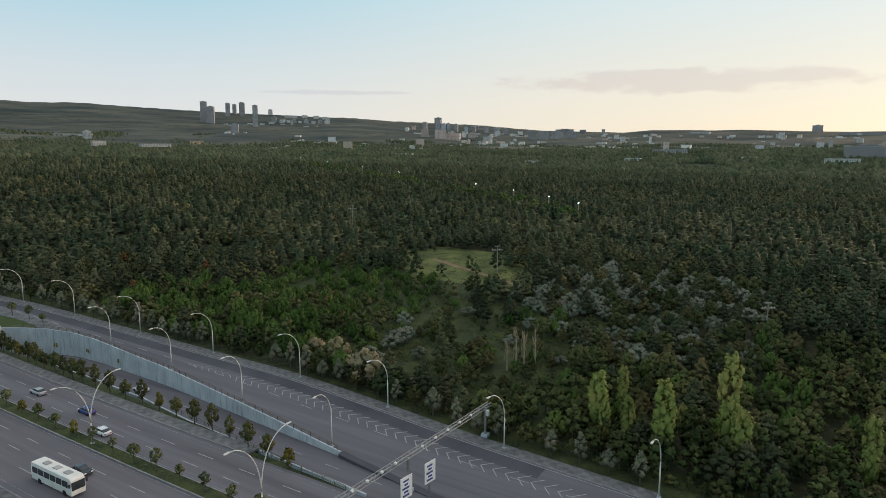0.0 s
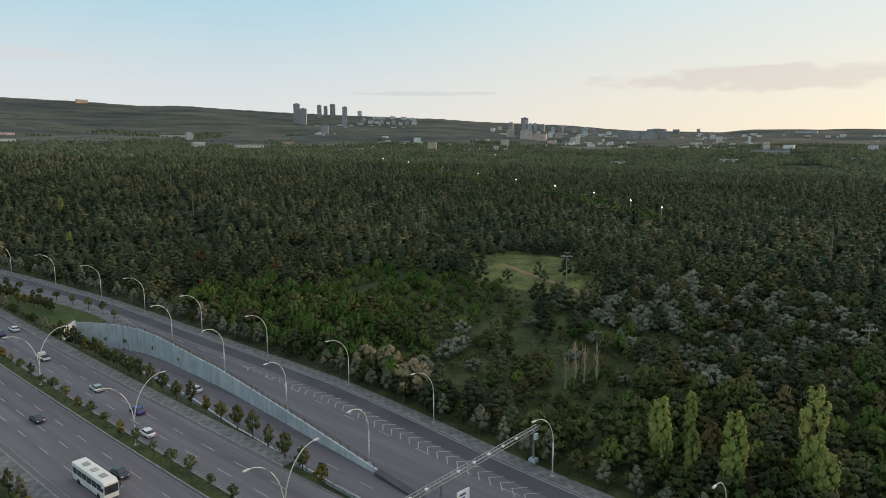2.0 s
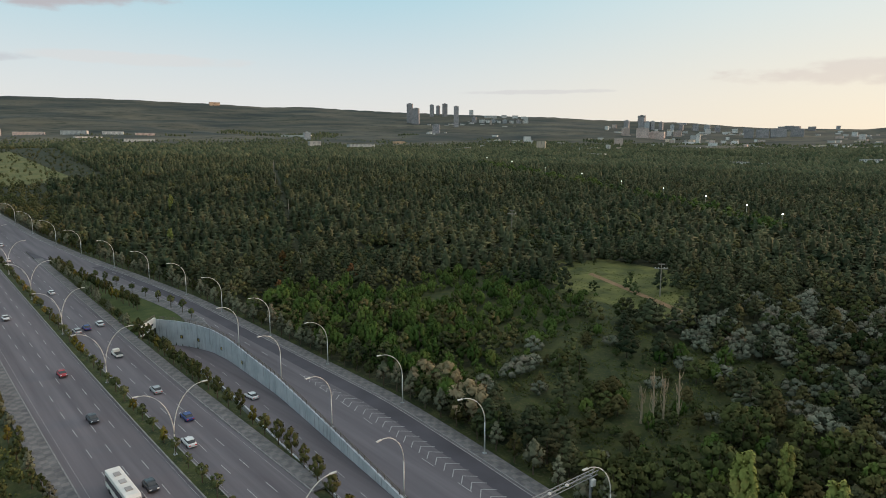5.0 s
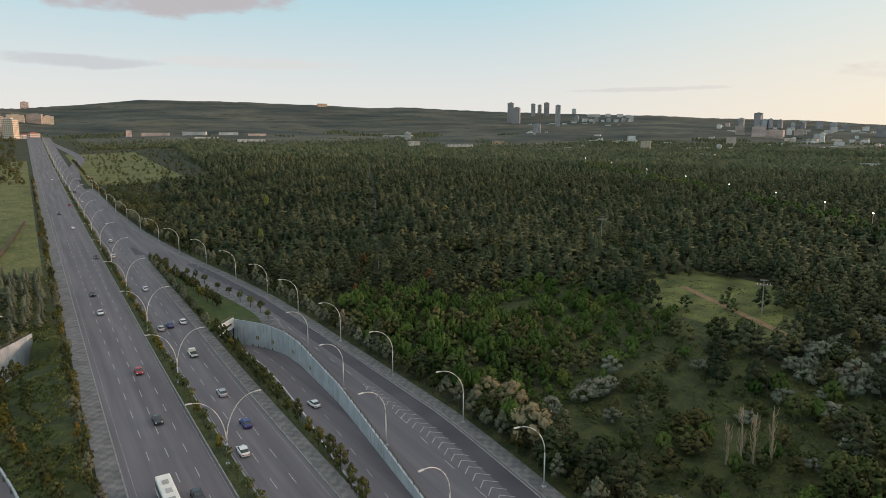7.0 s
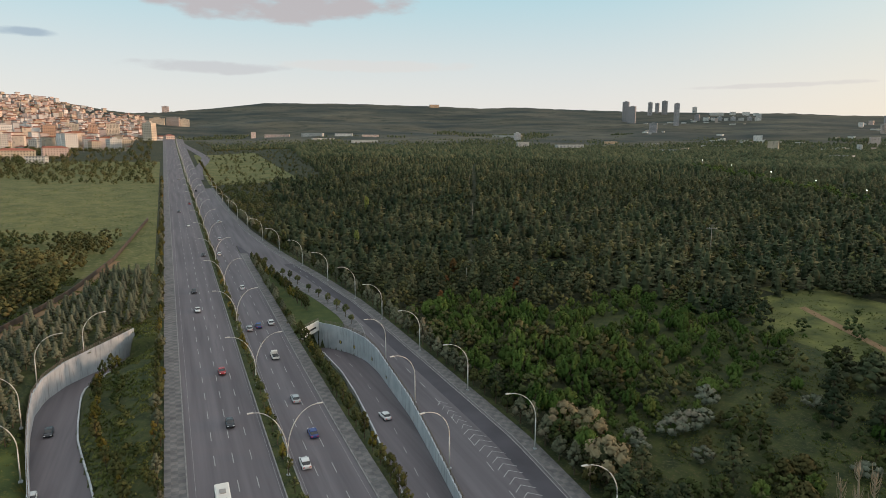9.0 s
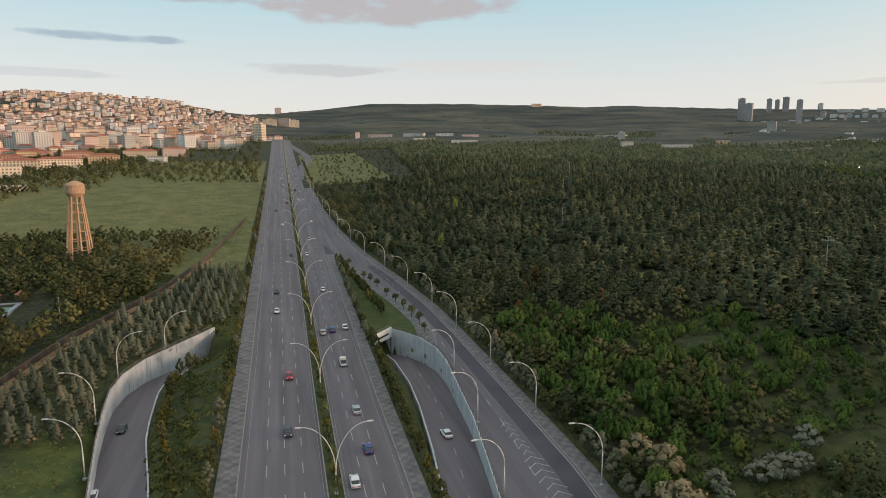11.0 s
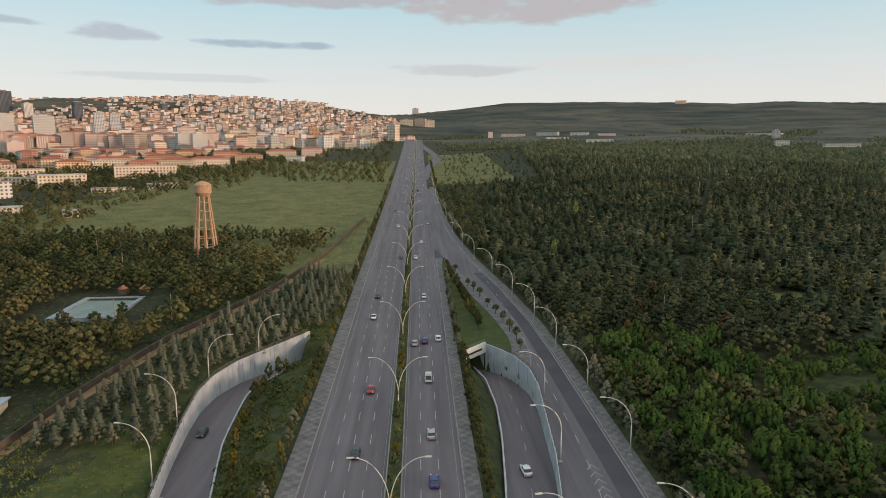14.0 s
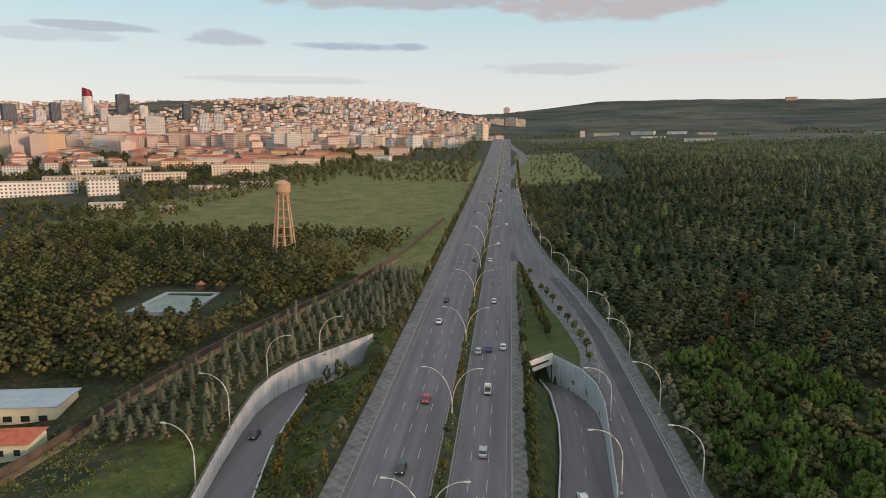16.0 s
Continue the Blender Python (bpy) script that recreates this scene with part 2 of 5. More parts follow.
SKY_AZ = (-180, -60, -39.5, -30, -26, -23, -15.6, -10, -5, 0, 4, 8, 14, 21, 26, 29.5, 33, 37.7, 50, 59, 67, 74, 76.5, 83, 93, 120, 180)
SKY_EL = (2.0, 3.0, 2.9, 3.2, 3.4, 3.6, 3.95, 3.7, 3.2, 3.0, 3.27, 3.8, 3.9, 3.84, 3.6, 3.65, 3.48, 3.2, 2.77, 2.29, 1.67, 1.55, 1.72, 1.54, 1.34, 1.5, 2.0)


def smooth(x, a, b):
    t = np.clip((np.asarray(x, float) - a) / (b - a), 0, 1)
    return t * t * (3 - 2 * t)


WALL_R = ((206, 52.2), (198, 58.4), (187, 61.9), (175, 62.4), (160, 61.2), (140, 59.6), (122, 57.0), (100, 53.6), (75, 50.0))
RAMP_R_LEFT = ((205, 48.6), (194, 51.3), (175, 52.1), (157, 51.2), (133, 48.9), (123, 47.7), (100, 45.3), (80, 42.9), (62, 41.3))
WALL_L = ((222, -2.2), (212, -8.5), (206, -12.5), (197, -18.2), (187, -21.6), (176, -22.4), (162, -20.9), (148, -18.8), (134, -16.3), (100, -10.0), (70, -3.0))
RAMP_L_RIGHT = ((219, -1.7), (210, -6.2), (198, -10.5), (192, -13.3), (185, -13.7), (168, -12.5), (157, -11.4), (147, -9.5), (134, -6.8), (115, -3.5), (90, 0.5), (70, 4.0))
KERB_R = ((20, 65.0), (50, 67.4), (80, 70.3), (114, 72.7), (133, 72.6), (160, 72.2), (196, 71.1), (228, 69.6), (271, 65.4), (331, 56.8), (393, 50.7), (480, 46.6), (620, 44.0))
ISLE_R = ((352, 41.4), (321, 46.4), (294, 51.7), (270, 56.3), (251, 59.2), (235, 62.0), (217, 63.8), (204, 64.6), (196, 64.2), (186, 62.6))
LAWN_R = ((352, 41.2), (306, 47.5), (284, 49.9), (257, 53.4), (242, 56.2), (227, 58.3), (211, 60.0), (204, 59.8), (198, 59.0), (186, 62.4))


def line_x(table, y):
    t = sorted(table)
    return np.interp(y, [p[0] for p in t], [p[1] for p in t])


def ramp_z(y):
    return np.interp(y, (55, 75, 110, 140, 175, 207), (-2.55, -2.5, -3.3, -4.0, -4.5, -4.7))


def up_dz(y):
    """How far the upper road lies above the main one."""
    return 1.2 * smooth(y, 55, 110) * (1 - smooth(y, 200, 300))


def H(x, y):
    """Height of the natural ground."""
    x, y = np.asarray(x, float), np.asarray(y, float)
    g = G(y) * (1 - 0.25 * np.clip((x - 100) / 700, 0, 1) - 0.1 * np.clip((-x - 150) / 500, 0, 1))
    z = g + up_dz(y) * smooth(x, 50, 60) + 0.08 * np.clip(x - 77, 0, 124) + 0.018 * np.clip(x - 200, 0, 3000)
    z = z + 0.9 * smooth(-x, 25, 60)
    z = z - 2.2 * smooth(x, -24, -8) * (1 - smooth(x, -8, 5.5)) * (1 - smooth(y, 205, 235)) * smooth(y, 60, 110)
    z = z - 4.2 * np.exp(-(((x + 78) / 24) ** 2 + ((y - 152) / 30) ** 2))
    d = x - line_x(RAMP_L_RIGHT, y)
    z = np.where((y > 70) & (y < 214) & (d > 0) & (d < 15), np.minimum(z, ramp_z(y) + 0.3 + 0.42 * d), z)
    d = line_x(RAMP_R_LEFT, y) - x
    z = np.where((y > 62) & (y < 206) & (d > 0) & (x > 43.8), np.minimum(z, ramp_z(y) + 0.4 + 1.0 * d), z)
    r, az = np.hypot(x, y), np.degrees(np.arctan2(x, y))
    es = np.interp(az, SKY_AZ, SKY_EL)
    rs = np.interp(az, (-180, -50, -8, 2, 180), (2700, 2700, 2700, 3500, 3500))
    u = np.clip((r - 1150) / (rs - 1150), 0, 1)
    elev = -0.45 + (es + 0.45) * (u ** 1.25)
    zf = 58 + r * np.tan(np.radians(elev))
    zf = np.where(r > rs, 58 + rs * np.tan(np.radians(es)) - 0.04 * (r - rs), zf)
    w = smooth(r, 950, 1350) * np.where(np.abs(x - 20) < 60, smooth(r, 1300, 1400), 1)
    return z * (1 - w) + zf * w


def Hs(x, y):
    return float(H(x, y))


BRICKRED = mat("terracotta_roof", (0.24, 0.085, 0.055), (0.36, 0.14, 0.09), 0.3, 0.85, vary=0.2)
TILERED = mat("red_roof_tiles", (0.3, 0.085, 0.045), (0.42, 0.13, 0.07), 0.8, 0.8, bump=0.3)
TOWERB = mat("weathered_red_concrete", (0.36, 0.23, 0.145), (0.48, 0.315, 0.2), 0.8, 0.85, bump=0.2)
WHITEW = mat("white_render", (0.62, 0.6, 0.56), (0.75, 0.73, 0.68), 0.4, 0.85)
YELLOWW = mat("pale_yellow_render", (0.6, 0.52, 0.36), (0.7, 0.62, 0.45), 0.4, 0.85)
GREENW = mat("pale_green_render", (0.46, 0.5, 0.34), (0.56, 0.59, 0.42), 0.4, 0.85)
BLUEROOF = mat("blue_grey_roof", (0.3, 0.36, 0.42), (0.4, 0.45, 0.5), 0.4, 0.6, 0.2)
BROWNW = mat("brown_block_wall", (0.06, 0.05, 0.042), (0.11, 0.085, 0.066), 0.4, 0.9, bump=0.3)
WATER = mat("drained_pool_paint", (0.15, 0.19, 0.17), (0.22, 0.26, 0.23), 0.15, 0.5, c=(0.25, 0.3, 0.28))
POOLEDGE = mat("pool_edge", (0.22, 0.25, 0.29), (0.32, 0.35, 0.39), 0.4, 0.7)
GLASS = mat("dark_glass", (0.02, 0.025, 0.03), (0.04, 0.045, 0.05), 1, 0.1, 0, spec=0.7)
TYRE = mat("tyre_rubber", (0.015, 0.015, 0.015), (0.03, 0.03, 0.03), 3, 0.8)
LAMPGLOW = glow("lit_street_lamp", (1.0, 0.97, 0.9), 10.0)
TAIL = mat("red_lamp_lens", (0.4, 0.02, 0.02), (0.5, 0.03, 0.03), 3, 0.3)
HEADL = mat("clear_lamp_lens", (0.7, 0.7, 0.7), (0.8, 0.8, 0.8), 3, 0.2)
SIGNW = mat("white_sign_sheet", (0.66, 0.66, 0.66), (0.74, 0.74, 0.74), 1, 0.4)
SIGNB = mat("blue_sign_ink", (0.03, 0.06, 0.2), (0.05, 0.08, 0.25), 1, 0.5)
SIGNY = mat("yellow_sign_sheet", (0.6, 0.45, 0.05), (0.66, 0.5, 0.07), 1, 0.4)
BLACK = mat("black_paint", (0.02, 0.02, 0.02), (0.03, 0.03, 0.03), 1, 0.6)


def facade(name, wall, wall2, dark, storey=3.0, bay=3.2):
    """Plaster with rows of windows, for buildings far off."""
    m = mat(name, wall, wall2, 0.05, 0.85, vary=0.22)
    n, l = m.node_tree.nodes, m.node_tree.links
    p = n["Principled BSDF"]
    old = p.inputs["Base Color"].links[0].from_socket
    tc = n.new("ShaderNodeTexCoord")
    s = n.new("ShaderNodeSeparateXYZ")
    l.new(tc.outputs["Object"], s.inputs[0])
    geo = n.new("ShaderNodeNewGeometry")
    nn = n.new("ShaderNodeSeparateXYZ")
    l.new(tc.outputs["Normal"], nn.inputs[0])

    def mm(op, a, b):
        k = n.new("ShaderNodeMath")
        k.operation = op
        for i, q in enumerate((a, b)):
            if isinstance(q, (int, float)):
                k.inputs[i].default_value = q
            else:
                l.new(q, k.inputs[i])
        return k.outputs[0]
    ax = mm("GREATER_THAN", mm("ABSOLUTE", nn.outputs[0], 0), 0.5)
    along = mm("ADD", mm("MULTIPLY", s.outputs[1], ax), mm("MULTIPLY", s.outputs[0], mm("SUBTRACT", 1.0, ax)))
    u = mm("FRACT", mm("DIVIDE", along, bay), 0)
    v = mm("FRACT", mm("DIVIDE", s.outputs[2], storey), 0)
    win = mm("MULTIPLY", mm("LESS_THAN", mm("ABSOLUTE", mm("SUBTRACT", u, 0.5), 0), 0.24), mm("LESS_THAN", mm("ABSOLUTE", mm("SUBTRACT", v, 0.55), 0), 0.26))
    side = mm("LESS_THAN", mm("ABSOLUTE", nn.outputs[2], 0), 0.5)
    win = mm("MULTIPLY", win, side)
    mx = n.new("ShaderNodeMixRGB")
    l.new(win, mx.inputs[0])
    l.new(old, mx.inputs[1])
    mx.inputs[2].default_value = (*dark, 1)
    l.new(mx.outputs[0], p.inputs["Base Color"])
    return m


FAC = {
    "w": facade("white_facade", (0.55, 0.53, 0.49), (0.66, 0.64, 0.6), (0.12, 0.13, 0.15)),
    "c": facade("cream_facade", (0.55, 0.46, 0.35), (0.64, 0.55, 0.43), (0.13, 0.11, 0.1)),
    "p": facade("pink_facade", (0.55, 0.43, 0.37), (0.62, 0.5, 0.44), (0.14, 0.11, 0.11)),
    "o": facade("orange_facade", (0.55, 0.38, 0.24), (0.62, 0.46, 0.3), (0.14, 0.1, 0.08)),
    "b": facade("brown_facade", (0.4, 0.26, 0.18), (0.48, 0.32, 0.22), (0.1, 0.08, 0.07)),
    "g": facade("grey_facade", (0.4, 0.41, 0.42), (0.5, 0.5, 0.5), (0.1, 0.11, 0.13)),
    "t": facade("tower_facade", (0.3, 0.28, 0.28), (0.4, 0.37, 0.36), (0.09, 0.1, 0.12)),
    "r": facade("red_facade", (0.48, 0.25, 0.18), (0.55, 0.33, 0.25), (0.12, 0.1, 0.1)),
    "k": facade("dark_glass_facade", (0.05, 0.06, 0.08), (0.08, 0.09, 0.11), (0.16, 0.18, 0.2)),
}
FACLABEL = {"w": "white", "c": "cream", "p": "pink", "o": "orange", "b": "brown", "g": "grey", "t": "dark grey", "r": "brick-red", "k": "dark glass"}
FLATROOF = mat("flat_roof", (0.3, 0.29, 0.28), (0.42, 0.4, 0.38), 0.1, 0.9, vary=0.2)
FACFAR = {
    "w": mat("white_plaster", (0.52, 0.5, 0.48), (0.66, 0.64, 0.61), 0.03, 0.9, island=0.25, fine=9, c=(0.2, 0.2, 0.2)),
    "c": mat("cream_plaster", (0.52, 0.43, 0.33), (0.6, 0.5, 0.4), 0.03, 0.9, island=0.25, fine=9, c=(0.2, 0.18, 0.16)),
    "p": mat("pink_plaster", (0.52, 0.41, 0.36), (0.6, 0.49, 0.43), 0.03, 0.9, island=0.25, fine=9, c=(0.2, 0.16, 0.15)),
    "b": mat("brown_plaster", (0.38, 0.26, 0.19), (0.46, 0.32, 0.23), 0.03, 0.9, island=0.25, fine=9, c=(0.16, 0.12, 0.1)),
    "o": mat("orange_plaster", (0.52, 0.3, 0.16), (0.6, 0.38, 0.22), 0.03, 0.9, island=0.25, fine=9, c=(0.2, 0.14, 0.1)),
}


# ---------- ground: one sheet to the horizon ----------
def axis(lo, hi, step, far):
    xs = list(np.arange(lo, hi + 0.1, step))
    d, x = step, hi
    up = []
    while x < far:
        d = min(d * 1.07, 48)
        x += d
        up.append(x)
    d, x = step, lo
    down = []
    while x > -far:
        d = min(d * 1.07, 48)
        x -= d
        down.append(x)
    return np.array(down[::-1] + xs + up)


def in_right_ramp(x, y, grow=0.0):
    return (y > 58) & (y < 208) & (x > line_x(RAMP_R_LEFT, y) - grow) & (x < line_x(WALL_R, y) + grow)


def in_left_ramp(x, y, grow=0.0):
    return (y > 60) & (y < 221) & (x > line_x(WALL_L, y) - grow) & (x < line_x(RAMP_L_RIGHT, y) + grow)


def noise2(x, y, s, k=0.0):
    return np.array([noise.fractal(Vector((a / s, b / s, k)), 1.0, 2.0, 4) for a, b in zip(np.ravel(x), np.ravel(y))]).reshape(np.shape(x))


def build_ground():
    xs, ys = axis(-30, 80, 1.25, 4700), axis(50, 250, 2.0, 4700)
    X, Y = np.meshgrid(xs, ys)
    Z = H(X, Y)
    R = np.hypot(X, Y)
    far = R > 1300
    nz = np.zeros_like(X)
    nz[far] = noise2(X[far], Y[far], 700.0)
    Z += nz * 0.012 * R * smooth(R, 1300, 2400) * (1 - 0.75 * smooth(R, 2600, 3400))
    Z -= 0.25 * ((X > 6) & (X < line_x(KERB_R, Y) + 3) & (Y < 1350) & (Y > -300))
    mr = in_right_ramp(X, Y) | in_right_ramp(X - 1.3, Y) | ((Y > 76) & (Y < 186) & in_right_ramp(X - 3.0, Y))
    mr |= in_right_ramp(X + 0.5, Y)
    ml = in_left_ramp(X, Y) | in_left_ramp(X + 1.3, Y) | in_left_ramp(X - 0.5, Y) | in_left_ramp(X, Y + 1.2) | in_left_ramp(X, Y - 1.2)
    Z = np.where(mr | ml, np.minimum(Z, ramp_z(Y) - 0.3), Z)
    nx, ny = len(xs), len(ys)
    v = np.stack([X.ravel(), Y.ravel(), Z.ravel()], 1)
    idx = np.arange(nx * ny).reshape(ny, nx)
    f = np.stack([idx[:-1, :-1], idx[:-1, 1:], idx[1:, 1:], idx[1:, :-1]], -1).reshape(-1, 4)
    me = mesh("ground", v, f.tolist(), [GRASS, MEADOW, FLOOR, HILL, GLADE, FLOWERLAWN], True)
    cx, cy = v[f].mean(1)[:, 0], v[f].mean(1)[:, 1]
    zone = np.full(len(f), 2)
    rr = np.hypot(cx, cy)
    zone[(cx < 77) & (cx > -40) & (cy < 360)] = 0
    wob = noise2(cx, cy, 45.0) * (rr < 1400) * 40
    zone[(cx < 3) & (cy + wob > 372) & (cy < 900) & (cx + wob > -235)] = 1
    zone[(cx < 3) & (cx > -70) & (cy + wob > 300) & (cy < 380)] = 1
    gu, gv = (cx - 183) * 0.69 + (cy - 124) * 0.73, -(cx - 183) * 0.73 + (cy - 124) * 0.69
    zone[((gu + wob * 0.2) / 44) ** 2 + ((gv + wob * 0.4) / 25) ** 2 < 1] = 4
    zone[(((cx - 155) / 14) ** 2 + ((cy - 229) / 11) ** 2 < 1) | (((cx - 135) / 10) ** 2 + ((cy - 161) / 6) ** 2 < 1)] = 4
    zone[(cx > 80) & (cx < 150) & (cy > 40) & (cy < 112)] = 0
    zone[(cx > 118) & (cx < 165) & (cy > 100) & (cy < 182)] = 0
    zone[(cx > 46) & (cx < 130) & (cy > 640) & (cy < 1000)] = 1
    zone[(cx > -38 + 0.35 * wob) & (cx < line_x(WALL_L, cy)) & (cy > 95) & (cy + 0.4 * wob < 157)] = 5
    zone[rr > 1350] = 3
    me.polygons.foreach_set("material_index", zone.astype(np.int32))
    tagged(new("ground", me), "grassy and wooded ground rising to distant hills", "ground", kind="structure")


build_ground()


def ribbon(name, ys, left, right, z, material, label, category, thick=0.0):
    """A strip of road between two lines x = left(y) and x = right(y)."""
    v, f = [], []
    for y in ys:
        a, b = float(left(y)), float(right(y))
        v += [(a, y, float(z(a, y))), (b, y, float(z(b, y)))]
        if thick:
            v += [(a, y, float(z(a, y)) - thick), (b, y, float(z(b, y)) - thick)]
    s = 4 if thick else 2
    for i in range(len(ys) - 1):
        k = i * s
        f.append((k, k + 1, k + s + 1, k + s))
        if thick:
            f += [(k + 2, k, k + s, k + s + 2), (k + 1, k + 3, k + s + 3, k + s + 1)]
    if thick:
        f += [(0, 2, 3, 1), (len(v) - 4, len(v) - 3, len(v) - 1, len(v) - 2)]
    return tagged(new(name, mesh(name, v, f, material)), label, category, kind="structure")


def span(a, b, step):
    return [a + (b - a) * i / max(1, round((b - a) / step)) for i in range(max(1, round((b - a) / step)) + 1)]


LK, ML, MR, RK = 10.3, 26.0, 29.2, 40.7
flat = lambda dz: (lambda x, y: G(y) + dz)
LONG = span(-300, 90, 30) + span(90, 210, 6)[1:] + span(210, 1320, 15)[1:]
ribbon("road_1", LONG, lambda y: LK, lambda y: ML, flat(0.0), ASPHALT, "grey asphalt carriageway with worn lane dashes", "road")
ribbon("road_2", LONG, lambda y: MR, lambda y: RK, flat(0.0), ASPHALT, "grey asphalt carriageway with worn lane dashes", "road")
ribbon("median", LONG, lambda y: ML + 0.25, lambda y: MR - 0.25, flat(0.16), GRASS, "grassy median strip planted with small trees", "median")
for i, (a, b) in enumerate(((LK - 0.25, LK), (ML, ML + 0.25), (MR - 0.25, MR), (RK, RK + 0.25))):
    ys = LONG if i < 3 else [y for y in LONG if 62 <= y <= 330]
    ribbon("kerb", ys, lambda y, a=a: a, lambda y, b=b: b, flat(0.18), KERB, "pale stone kerb along the carriageway", "kerb", 0.3)
ribbon("pavement_1", LONG, lambda y: LK - 4.0, lambda y: LK - 0.25, flat(0.15), PAVING, "grey stone pavement beside the carriageway", "pavement", 0.3)
RY = [y for y in LONG if 62 <= y <= 330]
ribbon("pavement_2", RY, lambda y: RK + 0.25, lambda y: min(RK + 3.2, float(line_x(RAMP_R_LEFT, y)) - 1.2) if y < 90 else RK + 3.2, flat(0.15), PAVING, "grey stone pavement beside the carriageway", "pavement", 0.3)

# upper road, beside the sunken one
UY = span(204, 350, 6)


def up_z(x, y):
    return G(y) + up_dz(y) + 0.02


ribbon("road_3", span(75, 204, 4), lambda y: line_x(WALL_R, y) + 0.35, lambda y: line_x(KERB_R, y), up_z, ASPHALT, "grey asphalt side road with chevrons and a resurfaced lane", "road")
ribbon("road_4", UY, lambda y: line_x(ISLE_R, y), lambda y: line_x(KERB_R, y), up_z, ASPHALT, "grey asphalt side road joining the carriageway", "road")
ribbon("road_5", span(350, 620, 15), lambda y: RK, lambda y: line_x(KERB_R, y), up_z, ASPHALT, "grey asphalt lane joining the carriageway", "road")
GORE = lambda y: 50.35 - (75 - y) * 0.14
ribbon("road_6", span(-60, 75, 5), GORE, lambda y: line_x(KERB_R, y), up_z, ASPHALT, "grey asphalt side road at the junction", "road")
ribbon("road_7", span(-60, 62, 5), lambda y: RK, GORE, lambda x, y: G(y) + 0.01, ASPHALT, "grey asphalt slip lane at the junction", "road")
ribbon("resurfaced_lane", span(40, 300, 5), lambda y: line_x(KERB_R, y) - 4.6, lambda y: line_x(KERB_R, y) - 0.6, lambda x, y: up_z(x, y) + 0.012, ASPHALT_DARK, "dark resurfaced asphalt lane", "road")
KY = span(20, 204, 6) + span(204, 620, 12)[1:]
ribbon("kerb", KY, lambda y: line_x(KERB_R, y), lambda y: line_x(KERB_R, y) + 0.25, lambda x, y: up_z(x, y) + 0.16, KERB, "pale stone kerb along the side road", "kerb", 0.3)
ribbon("pavement_3", KY, lambda y: line_x(KERB_R, y) + 0.25, lambda y: line_x(KERB_R, y) + 3.4, lambda x, y: up_z(x, y) + 0.13, PAVING, "grey stone pavement beside the side road", "pavement", 0.4)
ribbon("ramp_road_1", span(60, 206, 4), lambda y: line_x(RAMP_R_LEFT, y), lambda y: line_x(WALL_R, y) if y > 74 else float(GORE(y)), lambda x, y: ramp_z(y), ASPHALT, "grey asphalt ramp sinking to an underpass", "road")
ribbon("ramp_road_2", span(70, 220, 4), lambda y: line_x(WALL_L, y), lambda y: line_x(RAMP_L_RIGHT, y), lambda x, y: ramp_z(y), ASPHALT, "grey asphalt ramp rising from an underpass", "road")


def dashes(name, ys, xf, z, length, width, label):
    b = Build()
    for y in ys:
        x0, x1 = float(xf(y)), float(xf(y + length))
        b.quad((x0 - width / 2, y, float(z(x0, y)) + 0.02), (x0 + width / 2, y, float(z(x0, y)) + 0.02), (x1 + width / 2, y + length, float(z(x1, y + length)) + 0.02), (x1 - width / 2, y + length, float(z(x1, y + length)) + 0.02))
    return tagged(new(name, b.mesh(name, PAINT)), label, "marking", kind="structure")


for x in (15.3, 18.7, 22.1, 32.7, 36.2):
    dashes("lane_dashes", np.arange(-60, 1250, 11.0), lambda y, x=x: x, flat(0), 4.2, 0.16, "worn white lane dashes")
for x in (LK + 1.2, ML - 0.5, MR + 0.5, RK - 1.0):
    dashes("edge_line", np.arange(-60, 1250, 10.0), lambda y, x=x: x, flat(0), 10.0, 0.05, "worn white edge line")
dashes("lane_dashes", np.arange(30, 330, 10.5), lambda y: (line_x(KERB_R, y) + 62.0) / 2 - 1.6 - 3.0 * smooth(y, 150, 90), up_z, 3.6, 0.16, "worn white lane dashes")
dashes("edge_line", np.arange(20, 420, 6.0), lambda y: line_x(KERB_R, y) - 0.5, lambda x, y: up_z(x, y) + 0.014, 6.0, 0.16, "worn white edge line")
dashes("lane_dashes", np.arange(62, 200, 10.0), lambda y: (line_x(RAMP_R_LEFT, y) + line_x(WALL_R, y)) / 2, lambda x, y: ramp_z(y), 3.5, 0.14, "worn white lane dashes")

# chevrons on the side road
cb = Build()
for y in np.arange(28, 137, 2.6):
    xc = float(line_x(KERB_R, y)) - 6.3 - 0.6 * (y > 110)
    w = 2.0 if y < 120 else 1.2
    zz = [float(up_z(xc, q)) + 0.04 for q in (y, y + 0.26, y + 1.8, y + 2.06)]
    for s in (-1, 1):
        cb.quad((xc, y + 1.8, zz[2]), (xc, y + 2.06, zz[3]), (xc + s * w, y + 0.26, zz[1]), (xc + s * w, y, zz[0]))
tagged(new("chevron_marking", cb.mesh("chevron_marking", PAINT)), "white chevrons painted on the side road", "marking", kind="structure")


def isle_z(x, y):
    """Surface of the lawn between the main road and the side road."""
    return float(G(y) + up_dz(y) * smooth(x, 44, 53)) + 0.1


